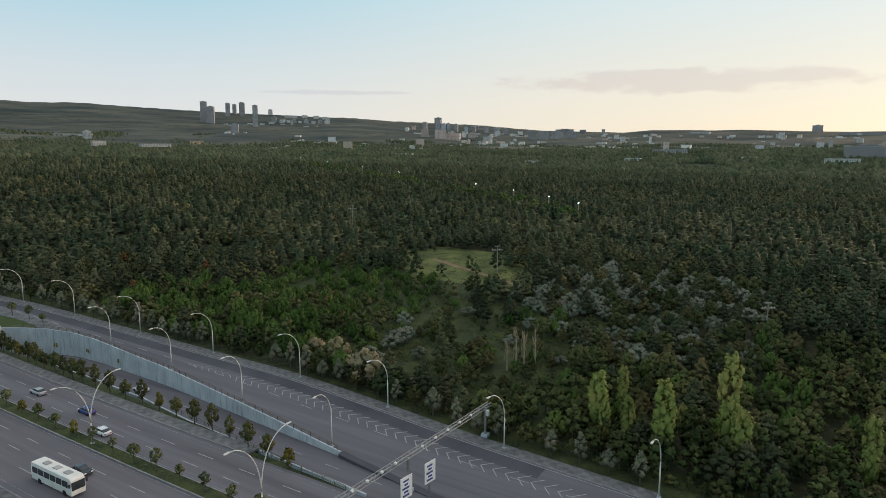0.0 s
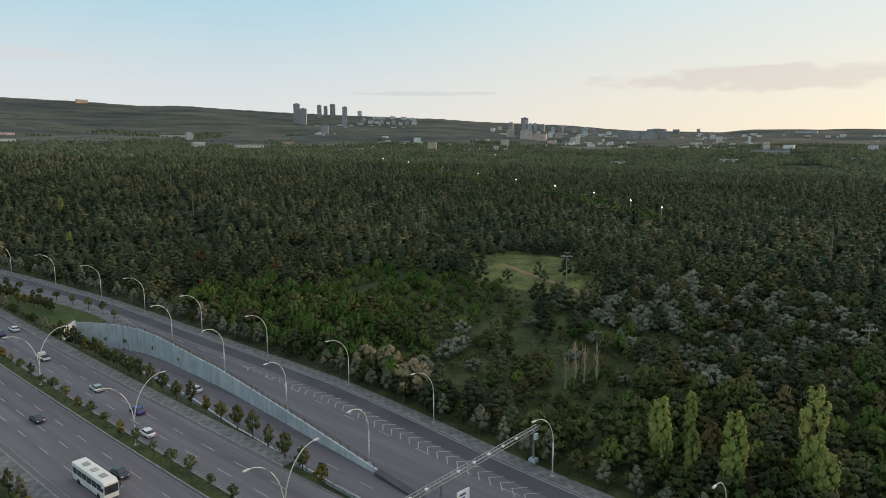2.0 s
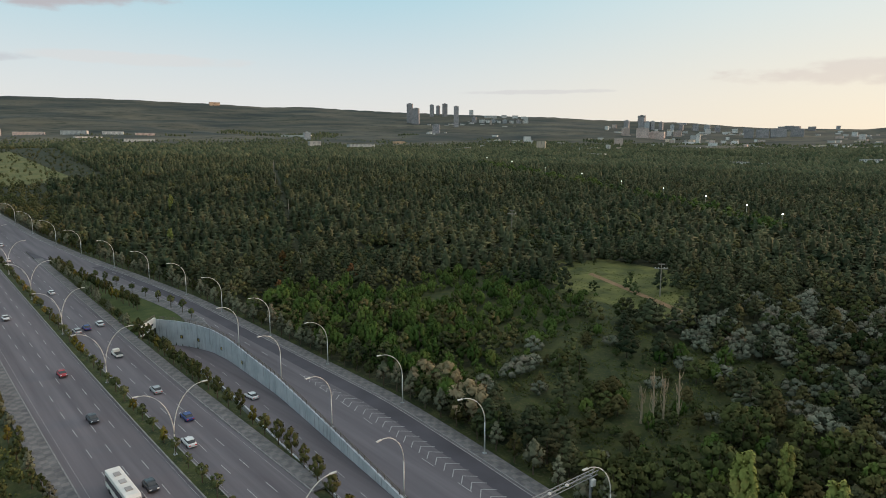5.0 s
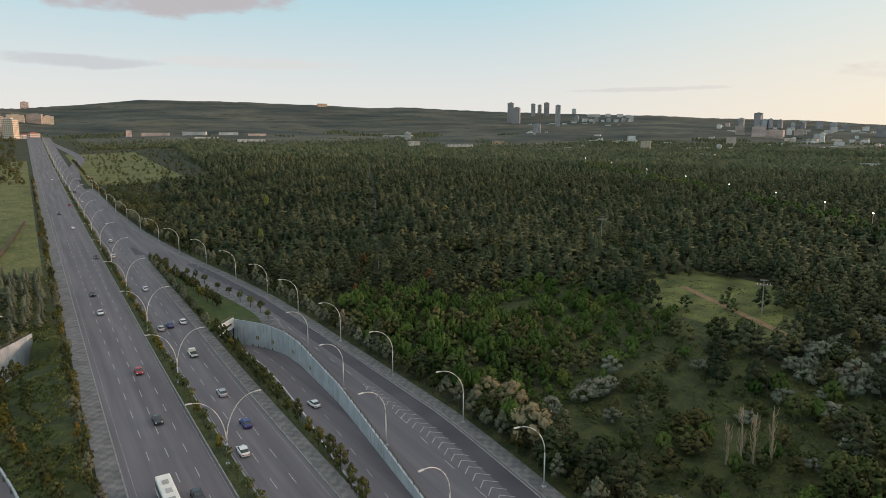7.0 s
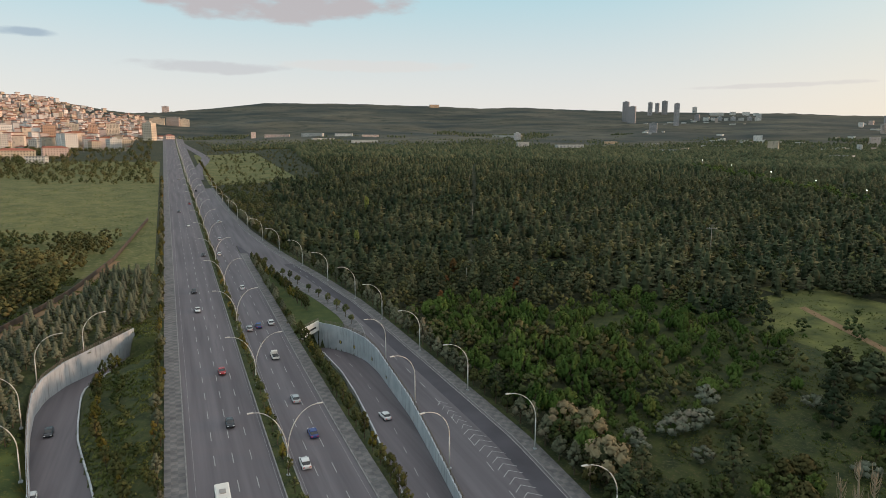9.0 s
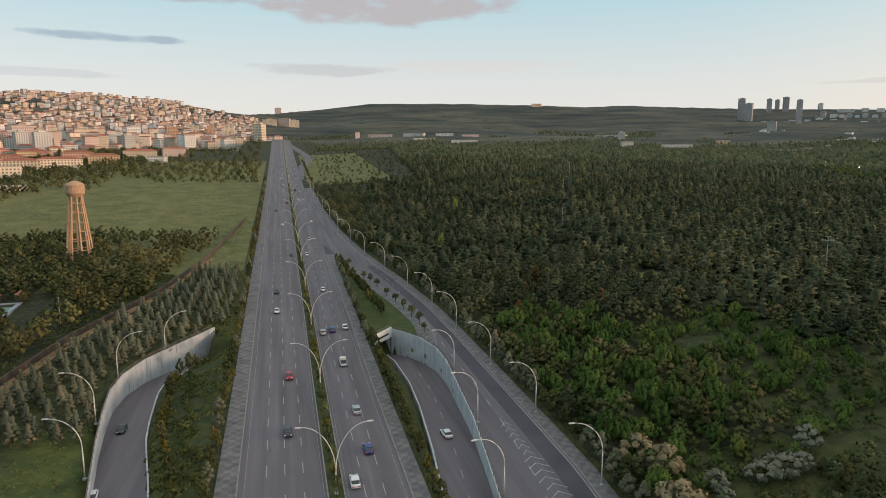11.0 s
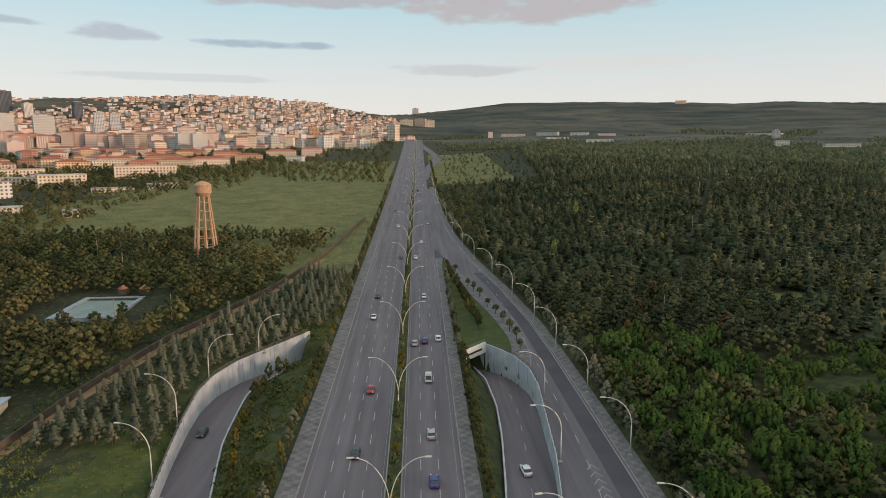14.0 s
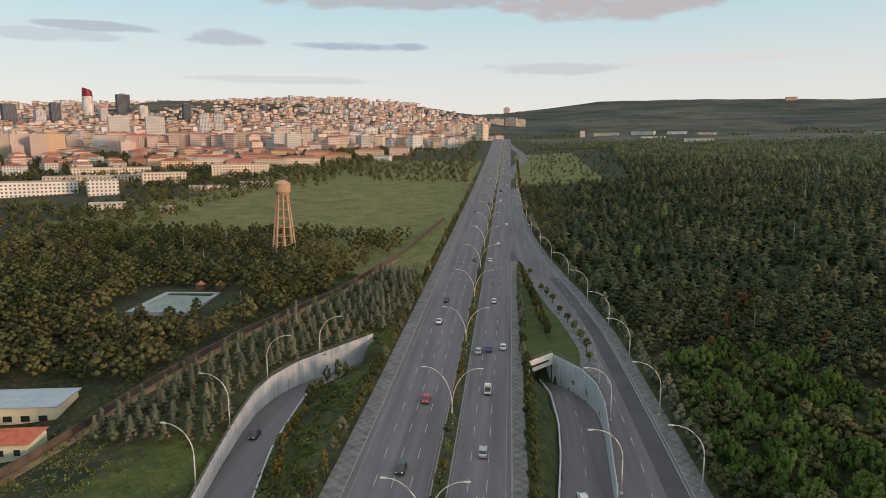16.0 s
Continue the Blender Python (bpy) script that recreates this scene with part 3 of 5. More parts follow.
ribbon("lawn", span(206.6, 318, 5), lambda y: 44.0, lambda y: line_x(LAWN_R, y) - 0.05, isle_z, LAWN, "mown green lawn between the roads", "lawn")
ribbon("pavement_4", span(187, 319, 5), lambda y: line_x(LAWN_R, y), lambda y: line_x(ISLE_R, y) - 0.25, lambda x, y: up_z(x, y) + 0.13, PAVING, "grey stone pavement with young trees beside the lawn", "pavement", 0.4)
ribbon("kerb", span(187, 319, 5), lambda y: line_x(ISLE_R, y) - 0.25, lambda y: line_x(ISLE_R, y), lambda x, y: up_z(x, y) + 0.15, KERB, "pale stone kerb along the side road", "kerb", 0.3)
ribbon("lawn", span(197, 206.6, 1.2), lambda y: 44.0, lambda y: 44.9 + (y - 197) * 0.79, isle_z, LAWN, "mown green lawn beside the underpass mouth", "lawn")
ribbon("lawn", span(199, 206.6, 1.2), lambda y: line_x(WALL_R, y) + 0.4, lambda y: max(line_x(LAWN_R, y), line_x(WALL_R, y) + 0.5), isle_z, LAWN, "mown green lawn above the curved wall", "lawn")
ribbon("gore_patch", span(318, 351, 4), lambda y: RK + 0.25, lambda y: line_x(ISLE_R, y), lambda x, y: up_z(x, y) + 0.03, ASPHALT_DARK, "dark asphalt wedge where the roads part", "road")


# retaining walls
def wall_strip(name, table, ztop, zbot, thick, label, y0, y1, step, side=1):
    ob = thing(name, label, "wall", kind="structure")
    ys = span(y0, y1, step)
    for a, b in zip(ys, ys[1:]):
        q = Build()
        xa, xb = float(line_x(table, a)), float(line_x(table, b - 0.03))
        t = thick * side
        k = [(xa, a), (xb, b - 0.03), (xb + t, b - 0.03), (xa + t, a)]
        lo = [(x, y, float(zbot(y)) - 0.4) for x, y in k]
        hi = [(x, y, float(ztop(x, y))) for x, y in k]
        q.v = lo + hi
        q.f = [(0, 1, 2, 3), (4, 7, 6, 5), (0, 4, 5, 1), (1, 5, 6, 2), (2, 6, 7, 3), (3, 7, 4, 0)]
        child("panel", q.mesh("panel", CONCRETE), ob)
    return ob


wall_strip("wall_1", WALL_R, lambda x, y: G(y) + up_dz(y) + 0.35, ramp_z, 0.4, "long curved pale concrete retaining wall", 75, 206, 5)
wall_strip("wall_2", WALL_L, lambda x, y: max(float(H(-25, y)) + 0.6, float(ramp_z(y)) + 0.6), ramp_z, -0.4, "curved stained concrete retaining wall", 70, 222, 5, 1)
ribbon("kerb", span(62, 204, 5), lambda y: line_x(RAMP_R_LEFT, y) - 0.35, lambda y: line_x(RAMP_R_LEFT, y), lambda x, y: max(float(ramp_z(y)) + 0.5, min(float(G(y)) - 1.2, float(ramp_z(y)) + 1.6)), CONCRETE, "low pale concrete edge of the ramp", "kerb", 2.5)
ribbon("kerb", span(72, 206, 5), lambda y: line_x(RAMP_L_RIGHT, y), lambda y: line_x(RAMP_L_RIGHT, y) + 0.35, lambda x, y: ramp_z(y) + 0.6, CONCRETE, "low pale concrete edge of the ramp", "kerb", 2.5)
ribbon("divider", span(40, 75, 4), lambda y: float(GORE(y)) - 0.9, lambda y: float(GORE(y)) + 0.7, lambda x, y: up_z(x, y) + 0.16, ASPHALT_DARK, "dark kerbed divider beyond the wall's end", "divider", 1.2)


# ---------- plants ----------
rng = np.random.default_rng(7)
BROWN = ((60, -58), (130, -57), (170, -53), (220, -43), (273, -26), (330, -15), (370, -11), (450, -3))
STRIPL = leafy("brown_tinged_leaves", (0.042, 0.056, 0.021), (0.09, 0.088, 0.032), 0.3)
WEED = mat("weeds", (0.075, 0.1, 0.026), (0.16, 0.165, 0.055), 0.11, 0.8, island=0.25, fine=4, spec=0.15)
BROWNL = leafy("brown_green_leaves", (0.068, 0.068, 0.028), (0.12, 0.104, 0.042), 0.3)
DULLFAR = leafy("mixed_leaves", (0.05, 0.07, 0.027), (0.118, 0.11, 0.045), 0.42, True)


def prof_pine(h):
    return (1 - h ** 2.1) ** 0.75 * np.minimum(1, 0.7 + 1.5 * h)


def prof_round(h):
    return np.sqrt(np.clip(1 - (2 * h - 0.9) ** 2, 0.02, 1))


def prof_tall(h):
    return np.clip(np.sin(np.clip(h * 0.93 + 0.07, 0, 1) * math.pi) ** 0.6, 0.08, 1)


def prof_column(h):
    return np.minimum(1, 0.6 + 1.1 * h) * np.clip(1.25 - h, 0, 0.45) / 0.45


def prof_cone(h):
    return 1.02 - h


def unit(v):
    return v / np.maximum(np.linalg.norm(v, axis=-1, keepdims=True), 1e-6)


def needle_crown(height, width, tiers, per, detail, seed, base=0.6, prof=prof_pine, droop=0.12):
    """Whorls of drooping sprays round a slim inner cone. Returns vertices, triangles and soft normals."""
    g = np.random.default_rng(seed)
    P, T, N = [], [], []

    def spray(root, way, length, half, dip):
        roll = g.uniform(-0.4, 0.4)
        side = np.array([-way[1] * math.cos(roll), way[0] * math.cos(roll), math.sin(roll)])
        mid = root + way * length * 0.55
        k = len(P)
        P.extend([root, mid - side * half - (0, 0, dip * 0.9), root + way * length - (0, 0, dip), mid + side * half - (0, 0, dip * 0.9), mid + (0, 0, 0.12 * half)])
        up = np.array([0, 0, 0.75])
        N.extend([up + way * 0.2, way * 0.45 - side * 0.55 + up * 0.7, way + up * 0.5, way * 0.45 + side * 0.55 + up * 0.7, way * 0.35 + up])
        T.extend([(k, k + 1, k + 4), (k + 1, k + 2, k + 4), (k + 2, k + 3, k + 4), (k + 3, k, k + 4)] if detail else [(k, k + 1, k + 2), (k, k + 2, k + 3)])

    lean = g.normal(0, 0.03, 2) * height
    for i in range(tiers):
        f = (i + 0.25) / tiers
        m = max(3, int(round(per * (1.05 - 0.4 * f))))
        turn = g.random() * 6.28
        for j in range(m):
            a = turn + 6.283 * (j + g.uniform(-0.3, 0.3)) / m
            r = width / 2 * float(prof(np.array(f))) * g.uniform(0.68, 1.18)
            z = base + (height - base) * (f + g.uniform(-0.3, 0.3) / tiers)
            way = np.array([math.cos(a), math.sin(a), 0.0])
            root = np.array([lean[0] * f, lean[1] * f, z]) + way * r * 0.08
            spray(root, way, r, (0.22 if detail else 0.3) * r + 0.2, droop * r * (1.5 - 3.2 * f) + r * g.uniform(-0.2, 0.12))
    k, sides = len(P), 5
    for f, q in ((0.0, 0.5), (0.6, 0.55)):
        for j in range(sides):
            a = 6.283 * j / sides
            r = width / 2 * float(prof(np.array(max(f, 0.05)))) * q
            P.append(np.array([r * math.cos(a) + lean[0] * f, r * math.sin(a) + lean[1] * f, base + (height - base) * f]))
            N.append(np.array([math.cos(a), math.sin(a), 0.4]))
    P.append(np.array([lean[0], lean[1], base + 0.93 * (height - base)]))
    N.append(np.array([0, 0, 1.0]))
    for j in range(sides):
        q = (j + 1) % sides
        T.extend([(k + j, k + q, k + sides + q), (k + j, k + sides + q, k + sides + j), (k + sides + j, k + sides + q, k + 2 * sides)])
    if not detail:
        keep = np.ones(len(P), bool)
        keep[np.arange(4, k, 5)] = False
        new_index = np.cumsum(keep) - 1
        return np.array(P)[keep], new_index[np.array(T)], unit(np.array(N)[keep])
    return np.array(P), np.array(T), unit(np.array(N))


OCTA = np.array([(1, 0, 0), (0, 1, 0), (-1, 0, 0), (0, -1, 0), (0, 0, 1), (0, 0, -1)], float)
OCTA_F = np.array([(0, 1, 4), (1, 2, 4), (2, 3, 4), (3, 0, 4), (1, 0, 5), (2, 1, 5), (3, 2, 5), (0, 3, 5)])


def leaf_crown(height, width, prof, lobes, leaves, size, seed, base=0.5, tall=0.8, spread=0.36, core=0.88):
    """Rounded boughs of leaf clumps with gaps between them. Returns vertices, triangles and soft normals."""
    g = np.random.default_rng(seed)
    P, T, N, k = [], [], [], 0
    turn = g.random() * 6.28
    middle = np.array([0, 0, base + 0.4 * (height - base)])
    for i in range(lobes):
        f = (i + 0.6) / lobes
        f = f ** 0.8
        a = turn + i * 2.4 + g.uniform(-0.4, 0.4)
        R = width / 2 * float(prof(np.array(f)))
        rl = width / 2 * spread * g.uniform(0.8, 1.25) * (1.15 - 0.45 * f)
        away = max(0.0, R - rl * 0.75) * g.uniform(0.75, 1.1)
        c = np.array([away * math.cos(a), away * math.sin(a), base + rl * tall + (height - base - 1.7 * rl * tall) * f])
        d = unit(g.normal(0, 1, (leaves, 3)) + unit(c - middle) * 0.7 + (0, 0, 0.25))
        p = c + d * (rl * g.uniform(0.72, 1.12, (leaves, 1))) * (1, 1, tall)
        out = unit(d + g.normal(0, 0.5, (leaves, 3)))
        t1 = unit(np.cross(out, g.normal(0, 1, (leaves, 3))))
        t2 = np.cross(out, t1)
        z = size * g.uniform(0.65, 1.35, (leaves, 1))
        P.append(np.stack([p + t1 * z, p - t1 * z * 0.5 + t2 * z * 0.85, p - t1 * z * 0.5 - t2 * z * 0.85], 1).reshape(-1, 3))
        n = unit(d * 0.75 + unit(p - middle) * 0.55 + g.normal(0, 0.12, (leaves, 3)) + (0, 0, 0.2))
        N.append(np.repeat(n, 3, 0))
        T.append(np.arange(leaves * 3).reshape(-1, 3) + k)
        k += leaves * 3
        w = g.random() * 1.57
        turned = np.stack([OCTA[:, 0] * math.cos(w) - OCTA[:, 1] * math.sin(w), OCTA[:, 0] * math.sin(w) + OCTA[:, 1] * math.cos(w), OCTA[:, 2]], 1)
        P.append(c + turned * rl * core * (1, 1, tall))
        N.append(unit(turned + unit(c - middle) * 0.5))
        T.append(OCTA_F + k)
        k += 6
    return np.concatenate(P), np.concatenate(T), np.concatenate(N)


def soft_mesh(name, V, F, N, material, tone=None):
    """Triangles that take their shading from the given normals."""
    me = bpy.data.meshes.new(name)
    me.vertices.add(len(V))
    me.vertices.foreach_set("co", np.ascontiguousarray(V, np.float32).ravel())
    me.loops.add(len(F) * 3)
    me.loops.foreach_set("vertex_index", F.ravel().astype(np.int32))
    me.polygons.add(len(F))
    me.polygons.foreach_set("loop_start", np.arange(0, len(F) * 3, 3, dtype=np.int32))
    me.update(calc_edges=True)
    me.shade_smooth()
    if tone is not None:
        me.attributes.new("tone", "FLOAT", "POINT").data.foreach_set("value", tone.astype(np.float32))
    me.normals_split_custom_set_from_vertices(N.tolist())
    me.materials.append(material)
    return me


def trunk_mesh(height, r, limbs, seed, material):
    g = np.random.default_rng(seed)
    b = Build()
    b.tube([(0, 0, -0.3), (0.03 * height * 0.2, 0, height * 0.4), (0, 0.02 * height, height * 0.85)], [r, r * 0.7, r * 0.25], 6)
    for i in range(limbs):
        a, h = g.random() * 6.28, height * (0.25 + 0.5 * i / max(1, limbs))
        ln = height * 0.25 * (1.1 - i / (limbs + 1))
        b.tube([(0, 0, h), (math.cos(a) * ln, math.sin(a) * ln, h + ln * 0.6)], [r * 0.4, r * 0.1], 4)
    return b.mesh("trunk", material)


KINDS, COUNT, WOODS_CLOSED = {}, {}, [10 ** 9]


def kind(key, name, label, material, height, width, shape, bark=BARK, variants=3, group="", limbs=5):
    made = []
    for s in range(variants):
        k = 0.9 + 0.1 * s
        v, f, n = shape(height * k, width * (1.08 - 0.08 * s), hash_seed(key) + s)
        e = thing(name, label, "tree" if "shrub" not in name else "shrub", group, at=(0, 0, -500))
        if bark:
            child("trunk", trunk_mesh(height * k, 0.022 * height + 0.03, limbs, s, bark), e)
        child("crown", soft_mesh("crown", v, f, n, material), e)
        made.append(e)
    KINDS[key] = made
    return made


def leaves(prof, lobes, count, size, base, tall=0.8, spread=0.36):
    return lambda h, w, seed: leaf_crown(h, w, prof, lobes, count, size, seed, base, tall, spread)


def hash_seed(s):
    return sum(ord(ch) * (i + 3) for i, ch in enumerate(s)) % 9973


def plant(key, x, y, scale=1.0, z=None):
    COUNT[key] = COUNT.get(key, 0) + 1
    if z is None and COUNT[key] > {"dull": 175, "brownish": 100}.get(key, 9999) and len(dulls) < WOODS_CLOSED[0]:
        dulls.append((x, y, scale, HIDULL[int(rng.integers(4))]))
        return None
    src = KINDS[key][int(rng.integers(len(KINDS[key])))]
    z = Hs(x, y) if z is None else z
    ob = copy_thing(src, pose(x, y, z - 0.05, 0, 0, float(rng.random() * 360)))
    s = scale * float(rng.uniform(0.85, 1.15))
    ob.scale = (s, s, s * float(rng.uniform(0.92, 1.1)))
    return ob


kind("pine", "pine_tree", "dark green bushy pine on the wooded slope", PINE, 8.4, 6.4, leaves(prof_pine, 24, 26, 0.25, 0.8, 0.62, 0.34))
kind("rusty", "pine_tree", "rust-brown withered pine among green trees", RUSTL, 7.5, 5.0, leaves(prof_pine, 20, 24, 0.25, 0.8, 0.7, 0.36), variants=1)
kind("bright", "young_tree", "bright green young broadleaf tree in the thicket", BRIGHT, 6.3, 4.8, leaves(prof_tall, 17, 32, 0.24, 0.2, 2.0, 0.3))
kind("dull", "broadleaf_tree", "olive green bushy broadleaf tree", DULL, 7.5, 6.2, leaves(prof_round, 15, 36, 0.3, 0.8))
kind("silver", "olive_shrub", "silvery grey-green spreading shrub tree", SILVER, 4.8, 6.8, leaves(prof_round, 15, 34, 0.26, 0.2, 0.75, 0.32))
kind("poplar", "poplar_tree", "tall slender poplar with pale yellow-green leaves", POPLARL, 15.5, 3.9, leaves(prof_column, 30, 56, 0.24, 0.8, 2.2, 0.44))
kind("tan", "feathery_tree", "tan feathery blossoming tree beside the pavement", TAN, 6.8, 6.2, leaves(prof_round, 18, 50, 0.24, 0.8, 0.9, 0.32))
kind("street", "street_tree", "pale grey-green conical street tree", STREETL, 5.6, 3.2, leaves(prof_pine, 13, 24, 0.19, 0.9, 1.1, 0.4))
kind("streetdark", "street_tree", "small round olive green street tree on a thin trunk", YOUNGL, 3.8, 2.3, leaves(prof_round, 9, 22, 0.2, 1.3, 0.95, 0.42))
kind("strip", "roadside_conifer", "dark green conical roadside conifer tinged with brown", STRIPL, 4.6, 2.6, leaves(prof_tall, 11, 22, 0.2, 0.7, 1.3, 0.4))
kind("hedge", "ornamental_shrub", "golden brown conical ornamental shrub", GOLD, 3.4, 2.0, leaves(prof_tall, 9, 20, 0.18, 0.2, 1.4, 0.42))
kind("spruce", "spruce_tree", "blue-green young spruce in planted rows", BLUE, 5.4, 3.7, leaves(prof_cone, 20, 18, 0.17, 0.2, 0.75, 0.4))
kind("brownish", "broadleaf_tree", "brown-green bushy tree in the low woods", BROWNL, 6.6, 5.6, leaves(prof_pine, 20, 28, 0.26, 0.9, 0.7, 0.36))
kind("bush", "green_shrub", "low dark green bushy shrub", DULL, 2.4, 2.8, leaves(prof_round, 7, 22, 0.22, 0.1, 0.8, 0.42), bark=None)


def woods(name, label, material, spots):
    """One joined mass of many trees: place, scale and crown of each."""
    vs, fs, ns, ts, k = [], [], [], [], 0
    hz = H(np.array([q[0] for q in spots]), np.array([q[1] for q in spots]))
    for (x, y, s, (v, f, n)), z in zip(spots, hz):
        a = rng.random() * 6.28
        c, d = math.cos(a), math.sin(a)
        m = np.array(((c, d, 0), (-d, c, 0), (0, 0, 1)))
        sx = s * rng.uniform(0.85, 1.2)
        vs.append((v @ m) * (sx, sx, s * rng.uniform(0.82, 1.25)) + (x, y, z - 0.1))
        ns.append(n @ m)
        fs.append(f + k)
        ts.append(np.full(len(v), rng.random()))
        k += len(v)
    me = soft_mesh(name, np.concatenate(vs), np.concatenate(fs), np.concatenate(ns), material, np.concatenate(ts))
    tagged(new(name, me), label, "trees", kind="stuff")


HIPINE = [leaf_crown(8.2, 6.2, prof_pine, 16, 13, 0.36, s, 0.6, 0.62, 0.36) for s in range(5)]
MIDPINE = [needle_crown(7.6, 6.2, 5, 7, 0, s) for s in range(6)]


def far_tree(height, width, seed):
    """A small lumpy conical crown for woods far off."""
    g = np.random.default_rng(seed)
    P, N = [], []
    for f, w in ((0.0, 0.75), (0.4, 1.0), (0.75, 0.6)):
        for j in range(5):
            a, r = 6.283 * (j + 0.5 * (f > 0.3)) / 5, width / 2 * w * g.uniform(0.7, 1.2)
            P.append((r * math.cos(a), r * math.sin(a), height * (f + g.uniform(-0.06, 0.06))))
            N.append((math.cos(a), math.sin(a), 0.2 + 0.8 * f))
    P.append((0, 0, height))
    N.append((0, 0, 1))
    T = [(k * 5 + j, k * 5 + (j + 1) % 5, k * 5 + 5 + j) for k in (0, 1) for j in range(5)]
    T += [(k * 5 + (j + 1) % 5, k * 5 + 5 + (j + 1) % 5, k * 5 + 5 + j) for k in (0, 1) for j in range(5)]
    T += [(10 + j, 10 + (j + 1) % 5, 15) for j in range(5)]
    return np.array(P), np.array(T), unit(np.array(N, float))


FARTREE = [far_tree(7.4, 7.0, s) for s in range(60, 66)]
FARPINE = [needle_crown(7.4, 7.0, 3, 5, 0, s) for s in range(4)]
HIDULL = [leaf_crown(7.0, 6.2, prof_round, 10, 15, 0.36, s) for s in range(20, 24)]
MIDDULL = [leaf_crown(6.6, 6.2, prof_round, 7, 6, 0.5, s, 0.2, 0.85, 0.42) for s in range(20, 24)]


def jitter(x0, x1, y0, y1, step):
    for y in np.arange(y0, y1, step):
        for x in np.arange(x0, x1, step):
            yield x + rng.uniform(-0.42, 0.42) * step, y + rng.uniform(-0.42, 0.42) * step


def clearing(x, y):
    """Open ground among the trees right of the side road."""
    u, v = (x - 183) * 0.69 + (y - 124) * 0.73, -(x - 183) * 0.73 + (y - 124) * 0.69
    ragged = 1 + 1.1 * noise.noise(Vector((x / 13, y / 13, 5.0)))
    if (u / 41) ** 2 + (v / 21) ** 2 < ragged:
        return True
    if 84 < x < 150 and y < 107 and y > 50 + 0.16 * (x - 84):
        return True
    if ((x - 155) / 13) ** 2 + ((y - 229) / 10) ** 2 < 1 or ((x - 135) / 9) ** 2 + ((y - 161) / 5) ** 2 < 1:
        return True
    cx = 123.0 + (y - 242) * 0.486
    return 240 < y < 720 and abs(x - cx) < 2.4


pines, dulls = [], []
for x, y in jitter(64, 232, -70, 262, 5.2):
    if x < float(line_x(KERB_R, y)) + 6.8 or y < -20 - 0.12 * (x + 39):
        continue
    if clearing(x, y):
        if x > 150:
            if rng.random() < 0.1:
                plant(("bush", "dull")[int(rng.integers(2))], x, y, float(rng.uniform(0.4, 0.8)))
        elif rng.random() < (0.75 if y < 84 else 0.45):
            plant(("bush", "bush", "dull", "bush", "brownish", "silver", "bright")[int(rng.integers(7))], x, y, float(rng.uniform(0.45, 0.95)))
        continue
    if 124 < x < 150 and 52 < y < 112 and rng.random() < 0.6:
        continue
    q = rng.random()
    near = math.hypot(x - 10, y - 5) < 150
    if 80 < x < 160 and 98 < y < (202 if x < 116 else 182) and y > 98 + 0.25 * (x - 86):
        if x > 118 and rng.random() < 0.3:
            plant("bush", x, y, float(rng.uniform(0.7, 1.2)))
        else:
            plant("bright" if q < 0.78 else "dull", x, y, float(rng.uniform(0.65, 1.05)) * (0.8 if x > 118 else 1.05))
    elif (118 < x < 172 and 12 < y < 74) or (150 < x < 205 and 14 < y < 84):
        key = "silver" if q < 0.5 else ("dull" if q < 0.75 else ("brownish" if q < 0.87 else "pine"))
        plant(key, x, y, 0.9)
    elif x < 150 and y < 60:
        if near:
            plant("dull" if q < 0.62 else ("brownish" if q < 0.72 else ("bright" if q < 0.86 else "pine")), x, y, 0.95)
        else:
            (dulls if q < 0.6 else pines).append((x, y, rng.uniform(0.8, 1.1), (HIDULL[int(rng.integers(4))] if q < 0.6 else HIPINE[int(rng.integers(5))])))
    elif x < 130 and y > 178 and q < 0.4:
        if q < 0.015:
            plant("rusty", x, y, 0.9)
        else:
            dulls.append((x, y, rng.uniform(0.75, 1.0), HIDULL[int(rng.integers(4))]))
    elif near and q < 0.75:
        plant("pine", x, y, 0.95)
    else:
        hi = x < 150 or y < 150
        if q < 0.15:
            dulls.append((x, y, rng.uniform(0.8, 1.05), HIDULL[int(rng.integers(4))]))
        else:
            pines.append((x, y, rng.uniform(0.75, 1.1), (HIPINE if hi else MIDPINE)[int(rng.integers(5))]))

for x, y in jitter(46, 720, -330, 720, 5.5):
    if x < float(line_x(KERB_R, y)) + 8 or clearing(x, y) or x * x + y * y > 640 ** 2 or y < -14 - 0.12 * (x + 39):
        continue
    if x < 232 and -70 < y < 262:
        continue
    if x < 300 and y > 330 and x < 56 + 0.16 * (y - 330):
        if rng.random() < (0.95 if y < 560 else 0.5):
            dulls.append((x, y, rng.uniform(0.5, 0.9), MIDDULL[int(rng.integers(4))]))
        continue
    if rng.random() < 0.1:
        dulls.append((x, y, rng.uniform(0.7, 1.05), MIDDULL[int(rng.integers(4))]))
    else:
        pines.append((x, y, rng.uniform(0.62, 1.18), MIDPINE[int(rng.integers(5))]))
woods("pine_woods", "dense dark green pine woods", PINEFAR, pines)
spots = []
for x, y in jitter(40, 1700, -500, 1700, 7.6):
    r = math.hypot(x, y)
    if r < 640 or r > 1700 or clearing(x, y) or math.degrees(math.atan2(x, y)) > 97:
        continue
    if x < 150 + 0.1 * (y - 640):
        continue
    if r > 1000 and noise.noise(Vector((x / 160, y / 160, 3))) < -0.5 + (r - 1000) / 1100:
        continue
    spots.append((x, y, rng.uniform(0.75, 1.15), (FARPINE if r < 850 else FARTREE)[int(rng.integers(4))]))
